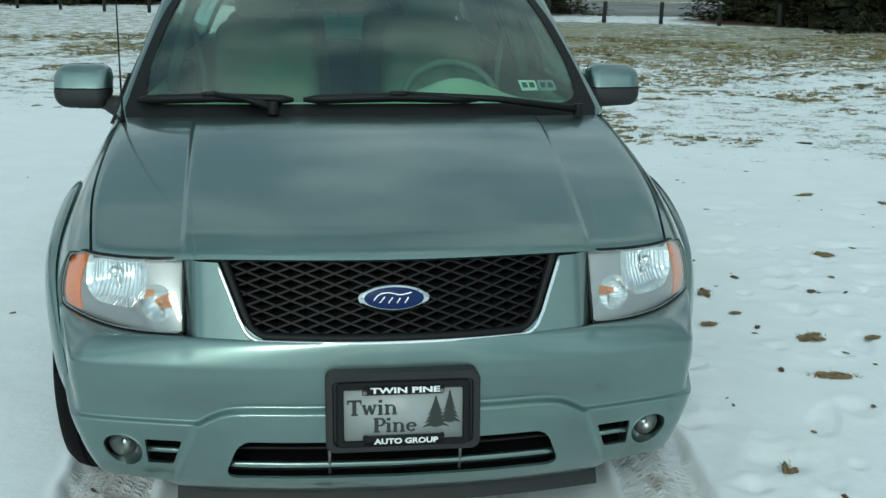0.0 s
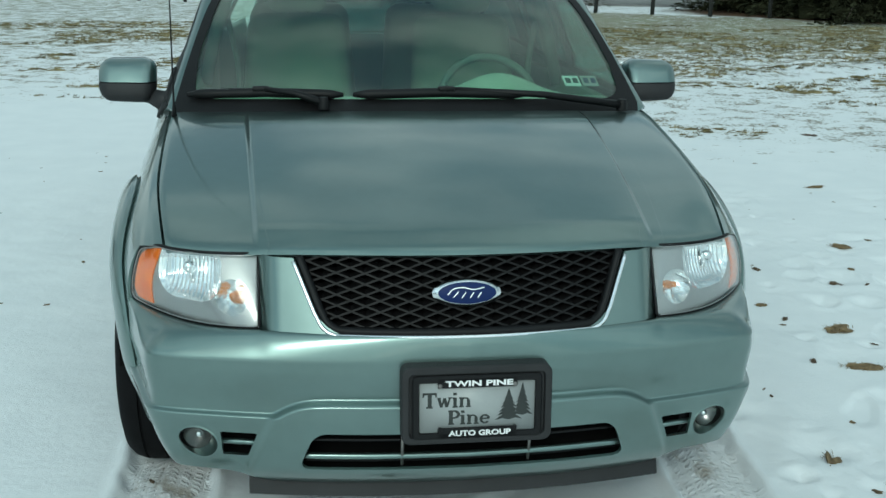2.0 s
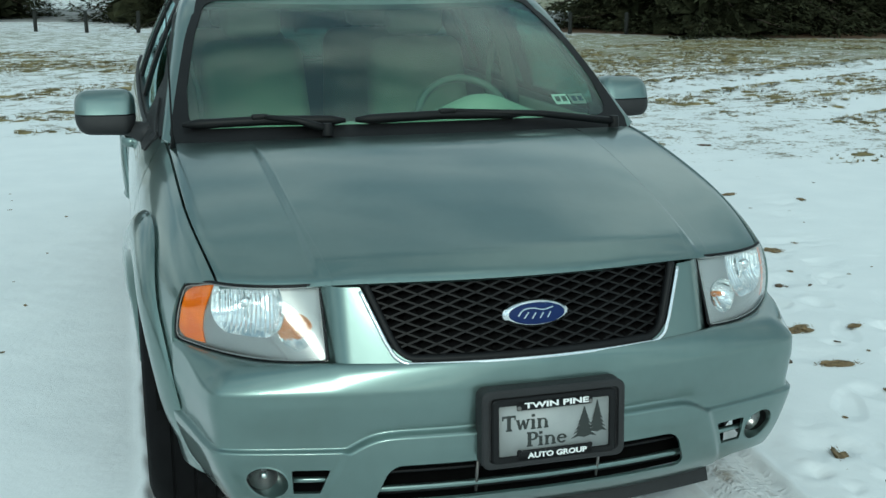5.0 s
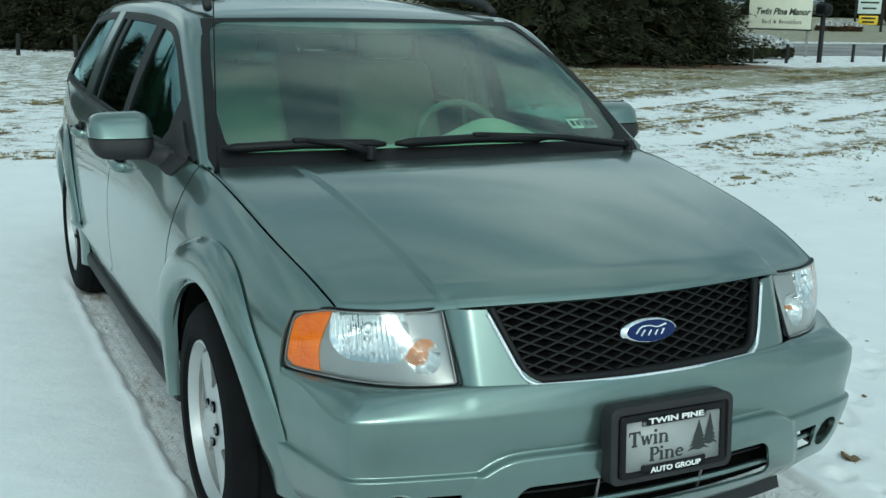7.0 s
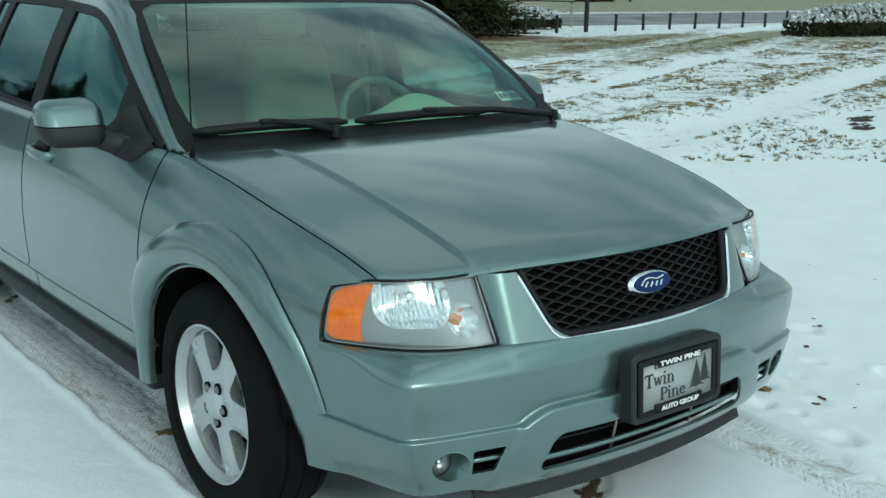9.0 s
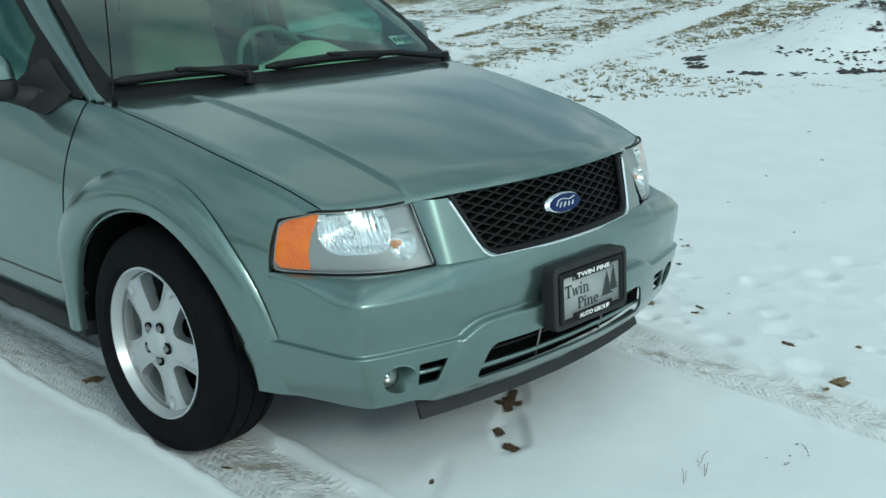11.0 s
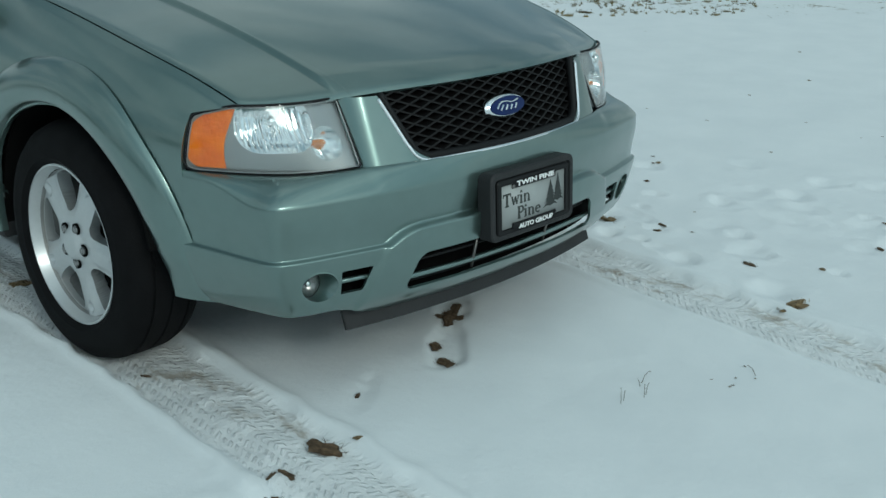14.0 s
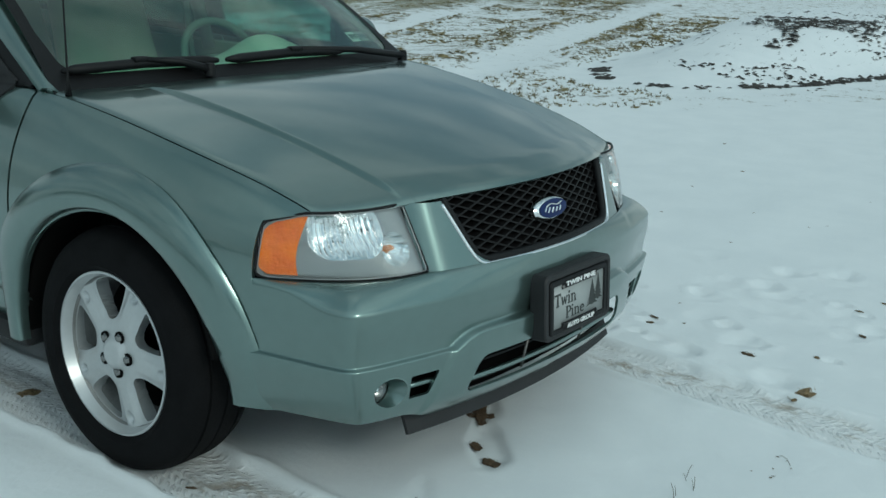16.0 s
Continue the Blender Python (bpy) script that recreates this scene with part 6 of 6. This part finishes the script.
def bare_tree(at, tall, seed):
    """A leafless tree: a short trunk that forks into ever finer branches."""
    rng_ = random.Random(seed)
    tree = thing("bare_tree", "leafless tree in front of the white shed", "tree", (at[0], at[1], ground_z(*at) - 0.1))
    part("trunk", tube([(0, 0, 0), (0.03, 0, tall * 0.2), (0.0, 0.02, tall * 0.4)], [0.16, 0.12, 0.09], 8), BARK, tree)
    twigs = bmesh.new()

    def fork(p, d, ln, r, depth_):
        q = p + d * ln
        add_tube(twigs, [p, (p + q) / 2 + Vector((rng_.uniform(-0.06, 0.06), rng_.uniform(-0.06, 0.06), 0)) * ln, q], [r, r * 0.8, r * 0.6], 5)
        if depth_:
            for _ in range(3):
                e = (d + Vector((rng_.uniform(-0.8, 0.8), rng_.uniform(-0.8, 0.8), rng_.uniform(-0.1, 0.5)))).normalized()
                fork(q, e, ln * rng_.uniform(0.6, 0.85), r * 0.58, depth_ - 1)
    for k in range(5):
        fork(Vector((0, 0, tall * 0.36)), Vector((math.cos(k * 1.26), math.sin(k * 1.26), 1.1)).normalized(), tall * 0.2, 0.07, 3)
    part("branches", twigs, BARK, tree)


bare_tree((43.0, 132.0), 4.2, 5)
silo = lathe([(0.0, 7.2), (1.0, 6.9), (1.7, 6.0), (1.75, 5.8), (1.75, 0.0)], 24, "z")
silo_ob = part("silo", silo, material("tan_silo_wall", (0.42, 0.37, 0.28), 0.8, 0, 0.12, 0.8))
silo_ob.location = (41.5, 150.0, ground_z(41.5, 150.0) - 0.2)
tagged(silo_ob, "round tan silo behind the white shed", "silo")

house("far_house", "distant pale house behind the bank", (95.0, 150.0), -30, (12, 8, 4.0), 2.8)
bush("bank_shrub", "bare brown rounded shrub on the grassy bank", (58.3, 53.0), (2.2, 2.0, 1.9), 21, False, BRUSH)
bush("bank_shrub", "dark rounded shrub on the grassy bank", (63.5, 52.6), (3.4, 2.8, 2.0), 22, False)
bush("bank_shrub", "low shrub with snow lying on it", (59.8, 52.2), (2.6, 1.8, 0.9), 23)
bush("bank_shrub", "low brown shrub beside the small sign", (42.5, 42.2), (2.4, 1.6, 0.55), 24, True, BRUSH)

# small sign on the bank
YELLOW = material("yellow_panel", (0.75, 0.5, 0.02), 0.5, 0, 0.06, 5)
PALE = material("pale_panel", (0.6, 0.68, 0.64), 0.5, 0, 0.06, 5)
small_sign = thing("bank_sign", "small white sign with a yellow panel on dark posts", "sign")
small_sign.matrix_basis = pose(44.0, 41.7, ground_z(44.0, 41.7) - 0.05, 0, 0, -45)
part("white_panel", box((0, 0, 1.72), (1.15, 0.08, 1.5), 0.02), PALE, small_sign)
part("yellow_panel", box((0, 0, 0.64), (0.95, 0.08, 0.46), 0.02), YELLOW, small_sign)
for x in (-0.75, 0.75):
    part("sign_post", box((x * 0.88, 0, 1.2), (0.13, 0.13, 2.6), 0.02), POST, small_sign)
for z, w in ((1.85, 0.8), (1.55, 0.9), (1.25, 0.7)):
    part("print_bar", box((0, -0.045, z), (w, 0.01, 0.09)), DARKGREEN, small_sign)
for z, w in ((0.74, 0.7), (0.55, 0.6)):
    part("print_bar", box((0, -0.045, z), (w, 0.01, 0.10)), INK, small_sign)

# loose turf, dry stalks and leaves showing through the snow
rng = np.random.default_rng(12)
pts = np.stack([rng.uniform(-10, 24, 160000), rng.uniform(3.2, 19, 160000)], 1)
dens = lumps(pts[:, 0] * 0.8, pts[:, 1] * 1.3, 0.7, 21) * 0.55 + lumps(pts[:, 0], pts[:, 1], 2.3, 22) * 0.45
east_of = np.clip((pts[:, 0] - 4.0) / 2.5, 0, 1)
keep = dens > 0.61 - 0.012 * np.clip(pts[:, 1] - 6, -4, 10) - 0.10 * east_of
keep &= (pts[:, 1] + np.maximum(0.75 * pts[:, 0], 0.2 * pts[:, 0])) > 8.2
for a, b, w in RUTS:
    keep &= (np.abs(pts[:, 1] - a * pts[:, 0] - b) / math.sqrt(1 + a * a) > w * 0.55 + 0.5 * rng.random(len(pts))) | (pts[:, 0] < 5)
keep &= (((pts[:, 0] - 16.4) / 8.2) ** 2 + ((pts[:, 1] - 4.1) / 2.1) ** 2) > 1.12
pts = pts[keep][:19000]
zs = height(pts[:, 0], pts[:, 1])
verts, faces = [], []
for (x, y), z in zip(pts, zs):
    # a low ragged sod, longer along the ruts, with blades standing round it
    r0, along = 0.012 + 0.05 * rng.random() ** 1.8 + 0.06 * (rng.random() < 0.05), 0.40 + rng.normal(0, 0.35)
    r0 *= 0.55 + 0.45 * min(1.0, max(0.0, (y - 4.5) / 3.5))
    ca, sa, b, n_ = math.cos(along), math.sin(along), len(verts), 9
    for k in range(n_):
        t, r = 2 * math.pi * k / n_, r0 * rng.uniform(0.5, 1.3)
        p, q = 1.2 * r * math.cos(t), 0.85 * r * math.sin(t)
        verts.append((x + p * ca - q * sa, y + p * sa + q * ca, z + 0.002))
    verts.append((x, y, z + r0 * 0.22))
    faces += [(b + k, b + (k + 1) % n_, b + n_) for k in range(n_)]
    for _ in range(7):
        t, r = rng.uniform(0, 6.28), r0 * rng.uniform(0.2, 1.25)
        p, q = 1.5 * r * math.cos(t), 0.75 * r * math.sin(t)
        bx, by, ln, lean, t = x + p * ca - q * sa, y + p * sa + q * ca, rng.uniform(0.012, 0.035), rng.uniform(0.2, 1.5), rng.uniform(0, 6.28)
        dx_, dy_, w, b = math.cos(t), math.sin(t), rng.uniform(0.002, 0.006), len(verts)
        verts += [(bx - dy_ * w, by + dx_ * w, z - 0.004), (bx + dy_ * w, by - dx_ * w, z - 0.004), (bx + dx_ * ln * lean, by + dy_ * ln * lean, z + ln)]
        faces.append((b, b + 1, b + 2))
mesh = bpy.data.meshes.new("grass_tufts")
mesh.from_pydata(verts, [], faces)
tufts = link("grass_tufts", mesh, TUFT, smooth=False)
tagged(tufts, "dry brown and olive grass tufts poking through the snow", "grass", kind="stuff")


# clumps of turf and mud that stick out of the snow round the car
def turf_clump(seed, mat, name, label, category):
    """A ragged flat clod with short blades round it."""
    rng_ = random.Random(seed)
    bm = bmesh.new()
    bmesh.ops.create_icosphere(bm, subdivisions=3, radius=0.042)
    for v in bm.verts:
        flat = Vector((v.co.x, v.co.y, 0))
        n_ = noise.noise(flat * 38 + Vector((seed, 0, 0))) * 0.75 + noise.noise(flat * 110) * 0.45
        rough = noise.noise(v.co * 170) * 0.006 + noise.noise(v.co * 60 + Vector((0, seed, 0))) * 0.007
        v.co *= 1 + n_
        v.co.z = v.co.z * 0.17 + (rough if v.co.z > 0 else 0)
    for _ in range(110):
        a, r = rng_.uniform(0, 6.28), 0.058 * rng_.uniform(0, 1) ** 0.6
        p = Vector((r * math.cos(a), r * math.sin(a), 0.0))
        q = p + Vector((rng_.uniform(-0.022, 0.022), rng_.uniform(-0.022, 0.022), rng_.uniform(0.003, 0.014)))
        w = Vector((rng_.uniform(-1, 1), rng_.uniform(-1, 1), 0)).normalized() * 0.0018
        bm.faces.new([bm.verts.new(p - w), bm.verts.new(p + w), bm.verts.new(q)])
    return tagged(part(name, bm, mat, smooth=False), label, category, "clumps in the snow")


clumps = [turf_clump(2, SOIL, "mud_clump", "brown frozen mud clump sticking out of the snow", "mud"), turf_clump(5, STRAWY, "turf_clump", "small tuft of dry turf melted through the snow", "turf"),
          turf_clump(9, STRAWY, "turf_clump", "small tuft of dry turf melted through the snow", "turf")]
# kind, place, size
clump_spots = [(0, 0.075, 0.305, 0.42), (1, 1.61, 2.28, 0.9), (2, 1.47, 1.85, 0.9), (0, 0.105, 0.325, 0.36), (0, 0.02, 0.268, 0.30), (0, -0.124, 0.183, 0.30), (0, -0.180, 0.089, 0.40), (0, 0.045, 0.30, 0.33), (0, 0.075, 0.265, 0.28), (0, 0.14, 0.345, 0.3),
               (2, 1.64, 1.99, 0.7), (0, 1.66, 1.79, 0.35), (1, 1.83, 1.65, 1.1), (2, 1.73, 1.24, 1.25), (1, 1.235, 0.515, 1.0), (2, 2.48, 2.9, 1.1), (0, 2.12, 2.25, 1.0), (2, 2.32, 2.48, 0.7)]
clump_spots += [(0, -0.728, -0.024, 1.0), (0, -0.985, -0.135, 0.85), (0, -0.869, -0.046, 0.5), (0, -0.95, -0.10, 0.6), (0, -0.90, -0.03, 0.35), (2, -0.66, -0.07, 0.3), (0, -0.50, 0.11, 0.3), (2, -0.76, 1.5, 0.9), (0, -0.83, 0.62, 0.3), (0, -0.66, 3.42, 0.7), (2, -0.72, 3.36, 0.6), (2, -0.60, 3.36, 0.5)]
clump_spots += [(1, 3.04, 4.36, 1.2), (0, 3.92, 6.28, 1.3), (2, 3.57, 6.44, 0.9), (0, 1.85, 2.53, 0.6), (2, 2.08, 1.62, 0.8), (0, 1.28, 0.34, 0.35), (2, 3.42, 4.06, 1.2), (0, 1.55, 1.3, 0.45), (1, 0.962, -0.409, 1.25), (0, 1.328, 0.341, 0.45), (0, 1.196, -0.119, 0.5)]
crng = random.Random(31)
clump_spots += [(crng.randrange(3), 1.1 + abs(crng.gauss(0, 1.4)), crng.uniform(-0.5, 5.5), crng.uniform(0.10, 0.42)) for _ in range(80)]
clump_spots += [(crng.randrange(3), crng.uniform(-4.0, -1.3), crng.uniform(1.6, 6.5), crng.uniform(0.10, 0.35)) for _ in range(40)]
clump_spots += [(crng.randrange(3), 0.37 + crng.gauss(0, 0.06), -0.58 + crng.gauss(0, 0.05), crng.uniform(0.06, 0.13)) for _ in range(7)]
for k, (kind, x, y, s) in enumerate(clump_spots):
    s = s * (1.35 if abs(x) < 0.2 else 0.95 if k < 16 else 0.72)
    m = pose(x, y, ground_z(x, y) + (0.007 if k < 8 else 0.002) * 1.0, crng.uniform(-4, 4), crng.uniform(-4, 4), crng.uniform(0, 360)) @ Matrix.Diagonal((s * crng.uniform(0.9, 1.7), s * crng.uniform(0.6, 1.0), s * 0.9, 1))
    if k < 3:
        clumps[kind].matrix_basis = m
    else:
        copy_thing(clumps[kind], m).matrix_basis = m

# crumbs of black soil thrown over the pile, and the broken earth edge along its foot
srng = np.random.default_rng(77)
flakes_v, flakes_f = [], []
while len(flakes_f) < 9000:
    if srng.random() < 0.62:
        x, y, size = srng.normal(12.2, 1.7), srng.normal(3.55, 0.55), srng.uniform(0.014, 0.062)
        if x < 9.3 or float(lumps(np.array(x * 0.7), np.array(y * 1.5), 0.6, 33)) < 0.50:
            continue
    else:
        a = srng.uniform(math.radians(150), math.radians(262))
        x, y, size = 16.4 + 8.1 * math.cos(a) + srng.normal(0, 0.06), 4.1 + 2.08 * math.sin(a) + srng.normal(0, 0.05), srng.uniform(0.03, 0.085)
        if abs(a - math.pi) < 0.45 and srng.random() < 0.8:
            continue
        if float(lumps(np.array(a * 30), np.array(0.3), 1.0, 35)) < 0.40:
            continue
    z, turn, b = ground_z(x, y), srng.uniform(-0.5, 0.9), len(flakes_v)
    n_ = 6
    for k in range(n_):
        t, r = 2 * math.pi * k / n_, size * srng.uniform(0.55, 1.2)
        p, q = r * 1.7 * math.cos(t), r * 0.6 * math.sin(t)
        flakes_v.append((x + p * math.cos(turn) - q * math.sin(turn), y + p * math.sin(turn) + q * math.cos(turn), z + 0.004))
    flakes_v.append((x, y, z + 0.004 + size * 0.25))
    for k in range(n_):
        flakes_f.append((b + k, b + (k + 1) % n_, b + n_))
crumb_mesh = bpy.data.meshes.new("soil_crumbs")
crumb_mesh.from_pydata(flakes_v, [], flakes_f)
crumbs = link("soil_crumbs", crumb_mesh, DARK_SOIL, smooth=False)
tagged(crumbs, "dark wet soil crumbs scattered on the snow-covered pile", "soil", kind="stuff")


def dry_stalk(at, seed):
    rng_ = random.Random(seed)
    a, ln = rng_.uniform(0.1, 1.3), rng_.uniform(0.025, 0.05)
    d = Vector((math.cos(a), math.sin(a), 0))
    stem = tube([(0, 0, 0), d * ln * 0.5 + Vector((0, 0, ln * 0.45)), d * ln * 1.1 + Vector((0, 0, ln * 0.5)), d * ln * 1.3 + Vector((0.004, 0, ln * 0.35))], [0.0009, 0.0008, 0.0006, 0.0009], 5)
    ob = part("dry_stalk", stem, TWIG)
    ob.location = (at[0], at[1], ground_z(*at) - 0.002)
    tagged(ob, "thin dry weed stalk bent over the snow", "stalk", "stalks in the snow")


for k, at in enumerate([(-0.02, -0.41), (0.0, -0.405), (0.10, -0.39), (0.12, -0.38), (0.06, -0.43), (0.075, -0.425), (0.40, -0.58)]):
    dry_stalk(at, 40 + k)
